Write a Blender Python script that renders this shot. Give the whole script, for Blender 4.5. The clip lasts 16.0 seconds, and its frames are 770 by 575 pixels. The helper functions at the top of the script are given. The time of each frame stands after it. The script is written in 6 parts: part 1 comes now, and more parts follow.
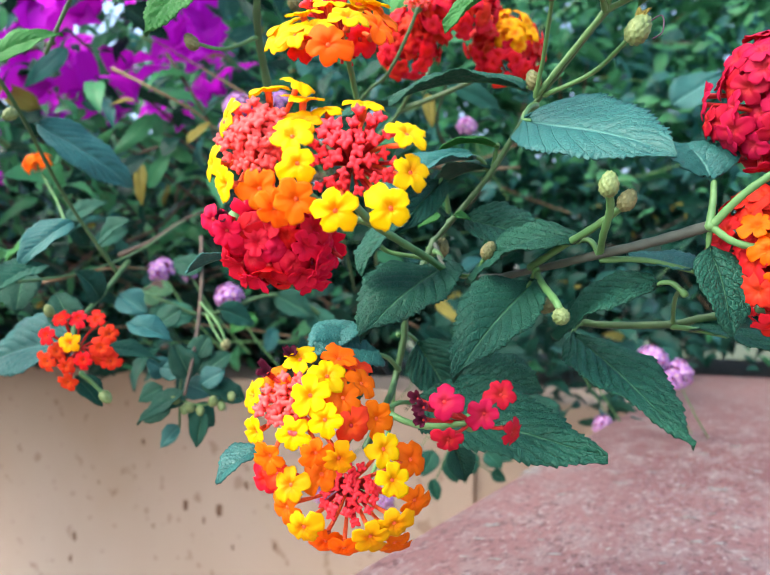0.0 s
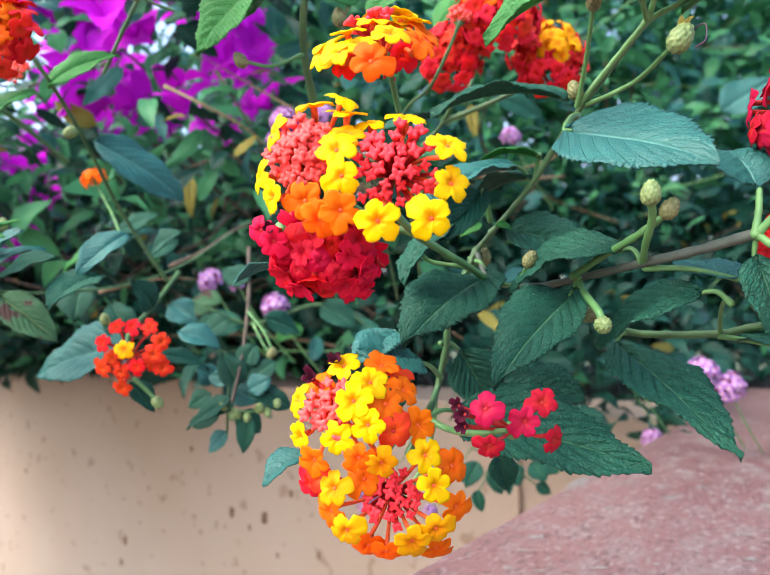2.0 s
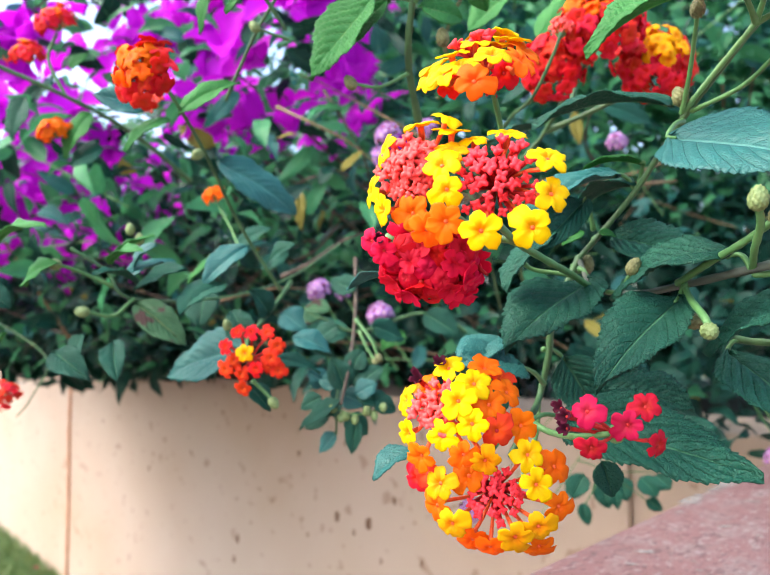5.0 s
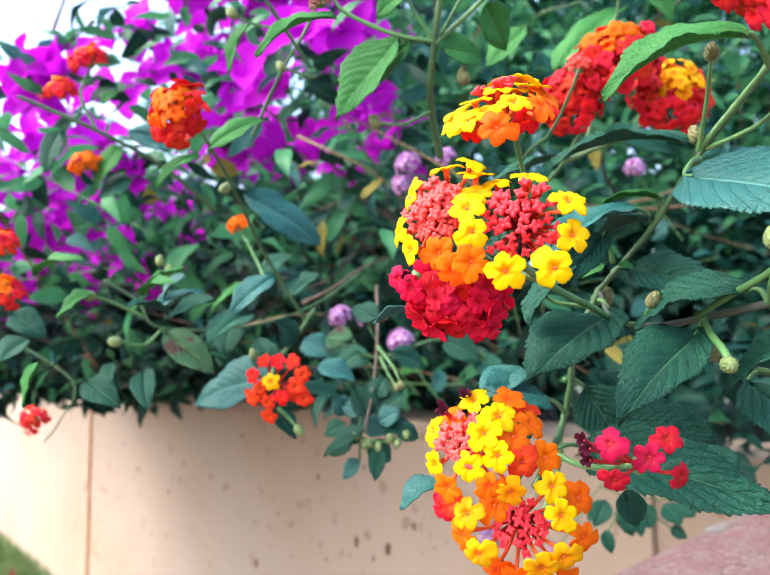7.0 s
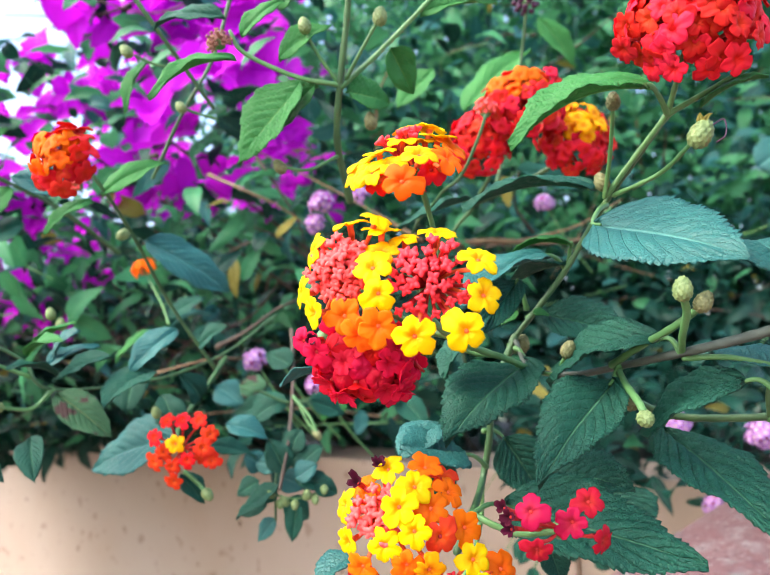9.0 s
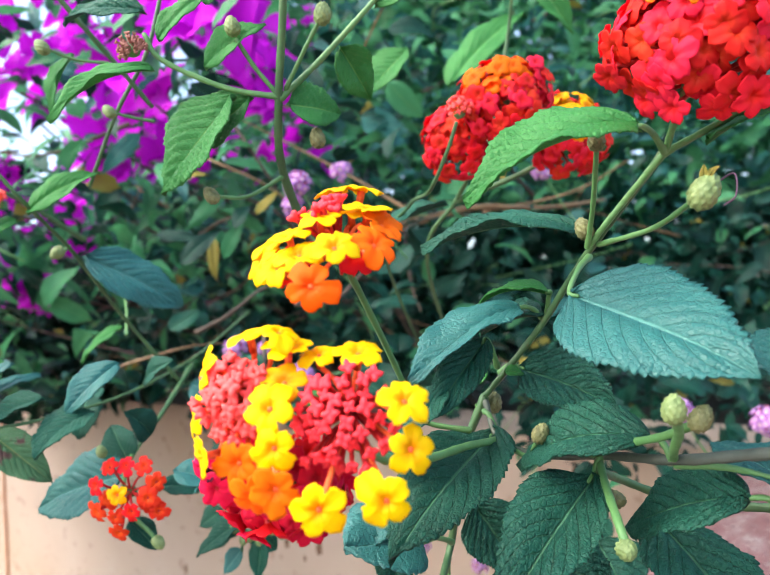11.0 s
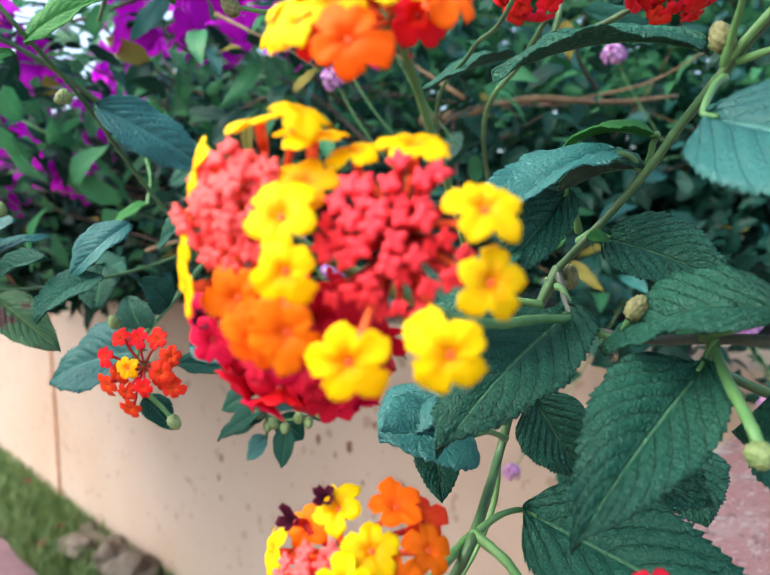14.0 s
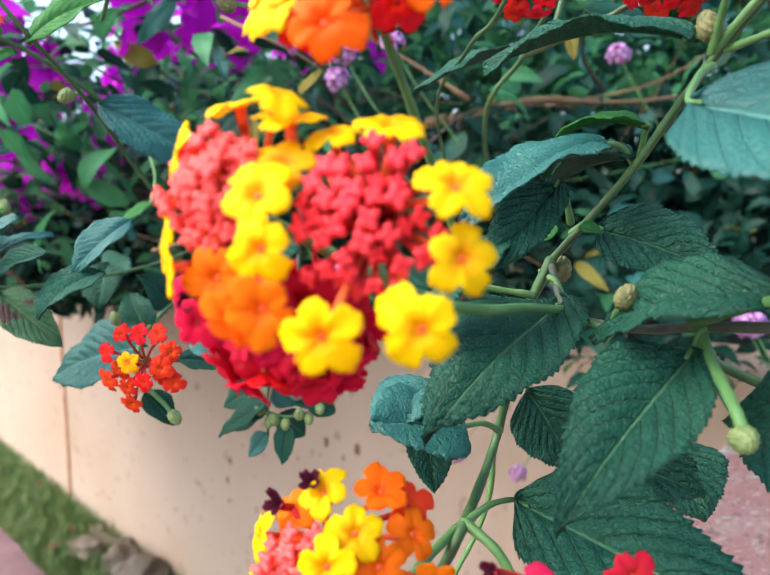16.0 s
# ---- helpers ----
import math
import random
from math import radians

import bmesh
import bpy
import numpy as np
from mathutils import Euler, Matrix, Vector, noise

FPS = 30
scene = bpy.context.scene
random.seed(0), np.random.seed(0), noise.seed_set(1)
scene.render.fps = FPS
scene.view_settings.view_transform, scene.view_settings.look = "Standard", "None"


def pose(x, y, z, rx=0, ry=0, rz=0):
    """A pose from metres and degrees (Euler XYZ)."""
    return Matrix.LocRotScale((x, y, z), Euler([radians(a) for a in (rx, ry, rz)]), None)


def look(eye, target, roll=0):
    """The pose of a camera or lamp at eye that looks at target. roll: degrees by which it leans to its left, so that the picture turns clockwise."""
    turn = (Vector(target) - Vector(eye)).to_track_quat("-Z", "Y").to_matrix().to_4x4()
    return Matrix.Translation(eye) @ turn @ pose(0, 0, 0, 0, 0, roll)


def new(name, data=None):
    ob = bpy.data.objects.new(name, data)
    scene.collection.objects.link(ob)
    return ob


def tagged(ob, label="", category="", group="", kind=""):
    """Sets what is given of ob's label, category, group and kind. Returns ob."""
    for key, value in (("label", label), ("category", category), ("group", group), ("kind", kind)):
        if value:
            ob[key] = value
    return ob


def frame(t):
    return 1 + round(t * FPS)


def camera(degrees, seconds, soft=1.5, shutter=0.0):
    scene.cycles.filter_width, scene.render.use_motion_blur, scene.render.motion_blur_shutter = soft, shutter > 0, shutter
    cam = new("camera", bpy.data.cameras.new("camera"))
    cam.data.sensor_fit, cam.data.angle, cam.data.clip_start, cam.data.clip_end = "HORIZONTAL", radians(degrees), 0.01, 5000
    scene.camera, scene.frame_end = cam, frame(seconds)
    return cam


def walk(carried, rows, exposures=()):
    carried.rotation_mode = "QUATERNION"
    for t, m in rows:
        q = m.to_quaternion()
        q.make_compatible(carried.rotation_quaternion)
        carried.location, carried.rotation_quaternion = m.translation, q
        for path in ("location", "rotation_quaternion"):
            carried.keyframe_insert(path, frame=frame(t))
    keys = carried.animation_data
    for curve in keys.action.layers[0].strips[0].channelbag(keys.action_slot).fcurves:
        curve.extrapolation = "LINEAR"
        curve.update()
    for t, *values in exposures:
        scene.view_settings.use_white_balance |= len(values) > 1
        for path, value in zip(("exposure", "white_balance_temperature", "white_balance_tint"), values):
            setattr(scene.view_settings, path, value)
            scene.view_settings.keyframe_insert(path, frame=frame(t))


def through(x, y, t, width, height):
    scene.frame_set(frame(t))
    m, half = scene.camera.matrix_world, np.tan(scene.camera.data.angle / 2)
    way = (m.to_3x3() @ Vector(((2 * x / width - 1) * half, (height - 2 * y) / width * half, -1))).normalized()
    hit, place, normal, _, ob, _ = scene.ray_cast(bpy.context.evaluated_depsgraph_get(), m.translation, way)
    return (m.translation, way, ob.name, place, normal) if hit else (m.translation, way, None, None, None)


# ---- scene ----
cam = camera(60.5, 16.0, soft=1.0)
PATH = [
    (0, (0.0033, 0.0002, 0.9304), (-1.1011, 1.6670, 0.9779), -0.69),
    (0.5, (0.0037, -0.0007, 0.9303), (-1.1331, 1.6440, 0.9834), -0.52),
    (1, (0.0037, -0.0007, 0.9303), (-1.1607, 1.6243, 0.9923), -0.66),
    (1.5, (0.0041, -0.0016, 0.9302), (-1.1854, 1.6051, 0.9917), -0.92),
    (2, (0.0054, -0.0021, 0.9299), (-1.2064, 1.5870, 1.0108), -0.58),
    (2.5, (0.0065, -0.0041, 0.9316), (-1.2451, 1.5541, 1.0079), -0.34),
    (3, (0.0067, -0.0049, 0.9305), (-1.2719, 1.5301, 1.0245), -0.56),
    (3.5, (0.0077, -0.0076, 0.9291), (-1.3307, 1.4748, 1.0342), -0.27),
    (4, (0.0082, -0.0086, 0.9299), (-1.3684, 1.4388, 1.0307), -0.12),
    (6.5, (0.0141, -0.0133, 0.9265), (-1.4784, 1.3098, 1.0748), -0.54),
    (7, (0.0137, -0.0152, 0.9315), (-1.4582, 1.3267, 1.1118), -0.38),
    (7.5, (0.0155, -0.0152, 0.9292), (-1.3960, 1.3673, 1.2394), -0.93),
    (8, (0.0168, -0.0157, 0.9360), (-1.3635, 1.3863, 1.2956), -0.51),
    (8.5, (0.0132, -0.0112, 0.9401), (-1.3231, 1.4440, 1.2510), -0.85),
    (9, (0.0097, -0.0059, 0.9390), (-1.2848, 1.4951, 1.2062), -2.76),
    (9.2, (0.0081, -0.0039, 0.9354), (-1.2786, 1.5025, 1.2096), -3.51),
    (11.3, (0.0046, 0.0328, 0.9741), (-1.3338, 1.5177, 1.0375), -3.00),
    (11.5, (0.0012, 0.0380, 0.9740), (-1.3392, 1.5216, 1.0224), -2.39),
    (12, (-0.0076, 0.0467, 0.9711), (-1.4055, 1.4768, 0.9454), -2.93),
    (12.5, (-0.0142, 0.0478, 0.9673), (-1.4319, 1.4496, 0.8088), -1.74),
    (13, (-0.0177, 0.0491, 0.9630), (-1.4284, 1.4505, 0.7491), -1.50),
    (13.5, (-0.0192, 0.0482, 0.9581), (-1.4216, 1.4651, 0.7987), -0.85),
    (14, (-0.0188, 0.0472, 0.9580), (-1.4351, 1.4487, 0.7851), -0.95),
    (14.5, (-0.0170, 0.0495, 0.9547), (-1.4601, 1.4255, 0.7994), -1.25),
    (15, (-0.0173, 0.0481, 0.9557), (-1.4464, 1.4384, 0.7976), -0.95),
    (15.5, (-0.0166, 0.0486, 0.9546), (-1.4454, 1.4396, 0.8005), -1.05),
    (16, (-0.0156, 0.0489, 0.9554), (-1.4530, 1.4303, 0.7953), -1.09),
]
walk(cam, [(t, look(eye, target, roll)) for t, eye, target, roll in PATH], ((0.0, 2.0), (4.0, 2.07), (7.0, 2.13), (9.0, 2.15), (11.5, 2.0), (13.0, 1.85), (16.0, 1.85)))

cam.data.dof.use_dof = True
cam.data.dof.focus_distance = 0.145
cam.data.dof.aperture_fstop = 24.0

# ---- daylight: soft open shade under a bright sky ----
world = bpy.data.worlds.new("sky")
scene.world = world
world.use_nodes = True
wn = world.node_tree.nodes
sky = wn.new("ShaderNodeTexSky")
sky.sky_type, sky.sun_disc = "NISHITA", False
sky.sun_elevation, sky.sun_rotation = radians(52), radians(205)
sky.air_density, sky.dust_density, sky.ozone_density = 1.0, 4.0, 1.0
world.node_tree.links.new(sky.outputs[0], wn["Background"].inputs[0])
wn["Background"].inputs[1].default_value = 0.15
sun = new("sun", bpy.data.lights.new("sun", "SUN"))
sun.data.energy, sun.data.angle, sun.data.color = 0.6, radians(95), (0.97, 0.98, 0.98)
sun.matrix_world = look((-1.4, -2.5, 3.0), (-0.3, 0.6, 0.6))

# ---- materials ----
def material(name, color, rough=0.5, **kw):
    m = bpy.data.materials.new(name)
    m.use_nodes = True
    b = m.node_tree.nodes["Principled BSDF"]
    b.inputs["Base Color"].default_value = (*color, 1)
    b.inputs["Roughness"].default_value = rough
    for k, v in kw.items():
        b.inputs[k].default_value = v
    return m


def node(m, kind, **values):
    n = m.node_tree.nodes.new(kind)
    for k, v in values.items():
        n.inputs[k].default_value = v
    return n


def link(m, a, b):
    m.node_tree.links.new(a, b)


def math_node(m, op, a, b=None, clamp=False):
    n = m.node_tree.nodes.new("ShaderNodeMath")
    n.operation, n.use_clamp = op, clamp
    for i, v in enumerate((a, b)):
        if v is None:
            continue
        if isinstance(v, (int, float)):
            n.inputs[i].default_value = v
        else:
            link(m, v, n.inputs[i])
    return n.outputs[0]


def mix(m, fac, a, b):
    n = m.node_tree.nodes.new("ShaderNodeMix")
    n.data_type = "RGBA"
    for i, v in ((0, fac), (6, a), (7, b)):
        if isinstance(v, (int, float)):
            n.inputs[i].default_value = v
        elif isinstance(v, tuple):
            n.inputs[i].default_value = (*v, 1)
        else:
            link(m, v, n.inputs[i])
    return n.outputs[2]


def ramp(m, fac, lo, hi):
    n = m.node_tree.nodes.new("ShaderNodeMapRange")
    link(m, fac, n.inputs[0])
    n.inputs[1].default_value, n.inputs[2].default_value = lo, hi
    return n.outputs[0]


def bump(m, height, strength, distance):
    n = m.node_tree.nodes.new("ShaderNodeBump")
    n.inputs["Strength"].default_value, n.inputs["Distance"].default_value = strength, distance
    link(m, height, n.inputs["Height"])
    link(m, n.outputs[0], m.node_tree.nodes["Principled BSDF"].inputs["Normal"])


def grain(m, scale, detail=4.0, space="Object"):
    tc = m.node_tree.nodes.new("ShaderNodeTexCoord")
    n = m.node_tree.nodes.new("ShaderNodeTexNoise")
    n.inputs["Scale"].default_value, n.inputs["Detail"].default_value = scale, detail
    link(m, tc.outputs[space], n.inputs[0])
    return n.outputs["Fac"]


def translucent(m, color_out, amount):
    """Lets part of the light through thin petals and leaves."""
    t = m.node_tree.nodes.new("ShaderNodeBsdfTranslucent")
    link(m, color_out, t.inputs[0])
    x = m.node_tree.nodes.new("ShaderNodeMixShader")
    x.inputs[0].default_value = amount
    link(m, m.node_tree.nodes["Principled BSDF"].outputs[0], x.inputs[1])
    link(m, t.outputs[0], x.inputs[2])
    link(m, x.outputs[0], m.node_tree.nodes["Material Output"].inputs[0])


def leaf_material(name, dark, light, vein, rough=0.42, through=0.25, quilt=1.0, patch=None, gloss=0.25):
    """A leaf's green with a pale midrib, sunken side veins, a net of small cells and short pale hairs."""
    m = material(name, dark, rough)
    m.node_tree.nodes["Principled BSDF"].inputs["Specular IOR Level"].default_value = gloss
    uv = m.node_tree.nodes.new("ShaderNodeUVMap")
    s = m.node_tree.nodes.new("ShaderNodeSeparateXYZ")
    link(m, uv.outputs[0], s.inputs[0])
    across = math_node(m, "ABSOLUTE", s.outputs[0])
    along = s.outputs[1]
    curved = math_node(m, "POWER", across, 1.2)
    phase = math_node(m, "SUBTRACT", math_node(m, "MULTIPLY", along, 9.0), math_node(m, "MULTIPLY", curved, 3.2))
    saw = math_node(m, "ABSOLUTE", math_node(m, "SUBTRACT", math_node(m, "FRACT", phase), 0.5))
    side = ramp(m, saw, 0.445, 0.49)
    mid = ramp(m, across, 0.045, 0.018)
    veins = math_node(m, "MAXIMUM", math_node(m, "MULTIPLY", side, 0.75), mid)
    tc = m.node_tree.nodes.new("ShaderNodeTexCoord")
    vo = node(m, "ShaderNodeTexVoronoi", Scale=950.0)
    vo.feature = "DISTANCE_TO_EDGE"
    link(m, tc.outputs["Object"], vo.inputs["Vector"])
    net = ramp(m, vo.outputs["Distance"], 0.0, 0.22)
    big, small, hair = grain(m, 60.0), grain(m, 900.0, 2.0), grain(m, 2800.0, 2.0)
    info = m.node_tree.nodes.new("ShaderNodeObjectInfo")
    geo = m.node_tree.nodes.new("ShaderNodeNewGeometry")
    chance = math_node(m, "FRACT", math_node(m, "ADD", info.outputs["Random"], geo.outputs["Random Per Island"]))
    tone = math_node(m, "ADD", math_node(m, "MULTIPLY", ramp(m, big, 0.3, 0.7), 0.5), math_node(m, "MULTIPLY", chance, 0.5))
    c = mix(m, tone, dark, light)
    c = mix(m, math_node(m, "MULTIPLY", ramp(m, small, 0.35, 0.75), 0.30), c, light)
    c = mix(m, math_node(m, "MULTIPLY", ramp(m, hair, 0.58, 0.70), 0.24), c, vein)
    c = mix(m, math_node(m, "MULTIPLY", side, 0.14), c, vein)
    c = mix(m, math_node(m, "MULTIPLY", mid, 0.62), c, vein)
    if patch:
        c = mix(m, ramp(m, grain(m, 110.0, 3.0), 0.56, 0.62), c, patch)
    link(m, c, m.node_tree.nodes["Principled BSDF"].inputs["Base Color"])
    h = math_node(m, "ADD", math_node(m, "MULTIPLY", net, 0.22), math_node(m, "MULTIPLY", veins, -0.7))
    h = math_node(m, "ADD", h, math_node(m, "MULTIPLY", small, 0.3))
    bump(m, h, 0.80 * quilt, 0.0005)
    translucent(m, c, through)
    return m


LEAF = leaf_material("lantana_leaf", (0.006, 0.056, 0.034), (0.018, 0.132, 0.082), (0.13, 0.34, 0.18), 0.45, 0.22, quilt=1.7, gloss=0.26)
# the sky's sheen on upturned leaves, put into a paler, bluer green
LEAF_SKYLIT = leaf_material("lantana_leaf_skylit", (0.013, 0.108, 0.094), (0.034, 0.190, 0.170), (0.14, 0.38, 0.32), 0.40, quilt=1.1, gloss=0.42)
LEAF_FRESH = leaf_material("lantana_leaf_fresh", (0.028, 0.18, 0.04), (0.07, 0.31, 0.075), (0.26, 0.50, 0.15), 0.45, 0.35)
LEAF_SPOT = leaf_material("lantana_leaf_withered", (0.03, 0.11, 0.05), (0.07, 0.19, 0.08), (0.2, 0.26, 0.1), 0.5, 0.2, 1.0, (0.07, 0.035, 0.03))
LEAF_YELLOW = leaf_material("leaf_yellowed", (0.18, 0.17, 0.03), (0.30, 0.26, 0.05), (0.35, 0.3, 0.1), 0.5, 0.3)
# the hedge's inner shade and its lit top, put into two leaf colours
LEAF_HEDGE_SHADED = leaf_material("hedge_leaf_shaded", (0.0015, 0.016, 0.011), (0.009, 0.070, 0.046), (0.05, 0.16, 0.09), 0.36, 0.12, 0.5, gloss=0.2)
LEAF_HEDGE_LIT = leaf_material("hedge_leaf_lit", (0.028, 0.160, 0.070), (0.075, 0.32, 0.13), (0.14, 0.36, 0.13), 0.36, 0.35, 0.5)


def petal_material(name, rim, throat, rough=0.5, through=0.36):
    """Petal colour from the throat (u = 0) to the rim (u = 1) of a floret."""
    m = material(name, rim, rough)
    m.node_tree.nodes["Principled BSDF"].inputs["Specular IOR Level"].default_value = 0.12
    uv = m.node_tree.nodes.new("ShaderNodeUVMap")
    s = m.node_tree.nodes.new("ShaderNodeSeparateXYZ")
    link(m, uv.outputs[0], s.inputs[0])
    info = m.node_tree.nodes.new("ShaderNodeObjectInfo")
    t = math_node(m, "ADD", ramp(m, s.outputs[0], 0.05, 0.62), math_node(m, "MULTIPLY", ramp(m, grain(m, 700.0, 3.0), 0.3, 0.8), -0.15), True)
    c = mix(m, t, throat, rim)
    hs = node(m, "ShaderNodeHueSaturation")
    link(m, math_node(m, "ADD", math_node(m, "MULTIPLY", info.outputs["Random"], 0.016), 0.492), hs.inputs["Hue"])
    geo = m.node_tree.nodes.new("ShaderNodeNewGeometry")
    chance = math_node(m, "FRACT", math_node(m, "ADD", info.outputs["Random"], geo.outputs["Random Per Island"]))
    link(m, math_node(m, "ADD", math_node(m, "MULTIPLY", chance, 0.28), 0.82), hs.inputs["Value"])
    link(m, c, hs.inputs["Color"])
    c = hs.outputs[0]
    link(m, c, m.node_tree.nodes["Principled BSDF"].inputs["Base Color"])
    bump(m, grain(m, 1600.0, 3.0), 0.25, 0.0003)
    translucent(m, c, through)
    return m


PETAL = {
    "y": petal_material("petal_yellow", (1.0, 0.70, 0.0), (0.97, 0.40, 0.0)),
    "g": petal_material("petal_golden", (0.95, 0.50, 0.002), (0.9, 0.28, 0.002)),
    "o": petal_material("petal_orange", (0.98, 0.20, 0.003), (0.95, 0.15, 0.004)),
    "v": petal_material("petal_vermilion", (0.86, 0.026, 0.018), (0.86, 0.07, 0.010)),
    "s": petal_material("petal_scarlet", (0.84, 0.021, 0.034), (0.80, 0.035, 0.016)),
    "r": petal_material("petal_crimson", (0.80, 0.012, 0.055), (0.64, 0.008, 0.030)),
    "k": petal_material("petal_raspberry", (0.57, 0.010, 0.055), (0.52, 0.025, 0.035)),
    "p": petal_material("petal_lilac", (0.48, 0.22, 0.62), (0.75, 0.55, 0.5)),
    "m": petal_material("bract_magenta", (0.70, 0.012, 0.76), (0.50, 0.010, 0.56), 0.55, 0.4),
    "f": petal_material("bract_faded", (0.34, 0.05, 0.06), (0.22, 0.06, 0.04)),
    "d": petal_material("petal_withered", (0.10, 0.008, 0.03), (0.06, 0.01, 0.02)),
}
BUD_RED = material("bud_coral", (0.80, 0.036, 0.050), 0.55)
BUD_PINK = material("bud_salmon", (0.80, 0.088, 0.080), 0.55)
BUD_SPENT = material("bud_spent", (0.30, 0.13, 0.10), 0.6)
TUBE_RED = material("tube_crimson", (0.45, 0.02, 0.02), 0.5)
TUBE_ORANGE = material("tube_orange", (0.75, 0.12, 0.03), 0.5)
for mm in (BUD_RED, BUD_PINK, BUD_SPENT, TUBE_RED, TUBE_ORANGE):
    mm.node_tree.nodes["Principled BSDF"].inputs["Specular IOR Level"].default_value = 0.2
    g = grain(mm, 900.0, 3.0)
    base = tuple(mm.node_tree.nodes["Principled BSDF"].inputs["Base Color"].default_value)[:3]
    link(mm, mix(mm, ramp(mm, g, 0.3, 0.75), base, tuple(min(1.0, 1.25 * v + 0.01) for v in base)), mm.node_tree.nodes["Principled BSDF"].inputs["Base Color"])
    bump(mm, g, 0.3, 0.0004)


def two_tone(name, a, b, scale, rough, strength, distance, fine=8.0):
    m = material(name, a, rough)
    g1, g2 = grain(m, scale), grain(m, scale * fine)
    c = mix(m, ramp(m, g1, 0.35, 0.65), a, b)
    c = mix(m, math_node(m, "MULTIPLY", ramp(m, g2, 0.4, 0.7), 0.3), c, tuple(0.6 * v for v in a))
    link(m, c, m.node_tree.nodes["Principled BSDF"].inputs["Base Color"])
    bump(m, g2, strength, distance)
    return m


STEM = two_tone("stem_green", (0.036, 0.100, 0.034), (0.068, 0.16, 0.052), 90.0, 0.5, 0.4, 0.0004)
STEM_PALE = two_tone("stem_pale", (0.072, 0.20, 0.058), (0.125, 0.29, 0.09), 90.0, 0.5, 0.3, 0.0003)
STEM_GREY = two_tone("stem_grey_brown", (0.062, 0.075, 0.058), (0.10, 0.125, 0.09), 110.0, 0.6, 0.5, 0.0004)
TWIG = two_tone("twig_brown", (0.050, 0.034, 0.023), (0.105, 0.075, 0.05), 60.0, 0.65, 0.5, 0.0008)
TWIG_PALE = two_tone("twig_ochre", (0.14, 0.085, 0.04), (0.24, 0.16, 0.08), 60.0, 0.65, 0.5, 0.0008)
SEED = two_tone("seed_head_green", (0.12, 0.19, 0.055), (0.23, 0.31, 0.11), 300.0, 0.55, 0.4, 0.0003)
SEED_BROWN = two_tone("seed_head_brown", (0.12, 0.13, 0.045), (0.24, 0.25, 0.10), 400.0, 0.6, 0.5, 0.0003)
STONE = two_tone("stone", (0.095, 0.072, 0.05), (0.20, 0.165, 0.13), 14.0, 0.85, 0.6, 0.004)
SOIL = two_tone("soil_dark", (0.02, 0.016, 0.012), (0.045, 0.035, 0.025), 20.0, 0.9, 0.6, 0.01)
PAVING = two_tone("paving_mauve", (0.16, 0.085, 0.10), (0.24, 0.14, 0.15), 9.0, 0.8, 0.5, 0.002)
STAIN = two_tone("stain_brown", (0.10, 0.055, 0.03), (0.22, 0.13, 0.08), 90.0, 0.9, 0.3, 0.0005)
GRASS = two_tone("grass_blade", (0.085, 0.19, 0.05), (0.24, 0.32, 0.12), 22.0, 0.55, 0.2, 0.001)

WALL = material("peach_wall_paint", (0.58, 0.37, 0.23), 0.75)
cw = mix(WALL, ramp(WALL, grain(WALL, 2.2), 0.3, 0.7), (0.40, 0.295, 0.21), (0.44, 0.36, 0.29))
cw = mix(WALL, math_node(WALL, "MULTIPLY", ramp(WALL, grain(WALL, 34.0, 2.0), 0.655, 0.70), 0.5), cw, (0.20, 0.11, 0.065))
cw = mix(WALL, math_node(WALL, "MULTIPLY", ramp(WALL, grain(WALL, 9.0, 6.0), 0.5, 0.8), 0.35), cw, (0.45, 0.34, 0.265))
link(WALL, cw, WALL.node_tree.nodes["Principled BSDF"].inputs["Base Color"])
bump(WALL, grain(WALL, 160.0), 0.25, 0.002)

LEDGE = material("pink_ledge_paint", (0.36, 0.13, 0.12), 0.5)
def streaks(m, scale, stretch, detail=6.0):
    tc = m.node_tree.nodes.new("ShaderNodeTexCoord")
    mp = m.node_tree.nodes.new("ShaderNodeMapping")
    mp.inputs["Scale"].default_value = stretch
    mp.inputs["Rotation"].default_value = (0, 0, 0.35)
    n = m.node_tree.nodes.new("ShaderNodeTexNoise")
    n.inputs["Scale"].default_value, n.inputs["Detail"].default_value = scale, detail
    n.inputs["Roughness"].default_value = 0.65
    link(m, tc.outputs["Object"], mp.inputs[0])
    link(m, mp.outputs[0], n.inputs[0])
    return n.outputs["Fac"]


cl = mix(LEDGE, ramp(LEDGE, grain(LEDGE, 5.0, 8.0), 0.3, 0.7), (0.135, 0.060, 0.059), (0.225, 0.120, 0.113))
cl = mix(LEDGE, math_node(LEDGE, "MULTIPLY", ramp(LEDGE, streaks(LEDGE, 55.0, (1.3, 0.7, 1), 10.0), 0.48, 0.62), 0.55), cl, (0.25, 0.205, 0.19))
cl = mix(LEDGE, math_node(LEDGE, "MULTIPLY", ramp(LEDGE, streaks(LEDGE, 260.0, (1.3, 0.6, 1), 6.0), 0.55, 0.63), 0.65), cl, (0.32, 0.28, 0.26))
cl = mix(LEDGE, math_node(LEDGE, "MULTIPLY", ramp(LEDGE, streaks(LEDGE, 300.0, (1.3, 0.6, 1), 6.0), 0.53, 0.63), 0.7), cl, (0.07, 0.032, 0.036))
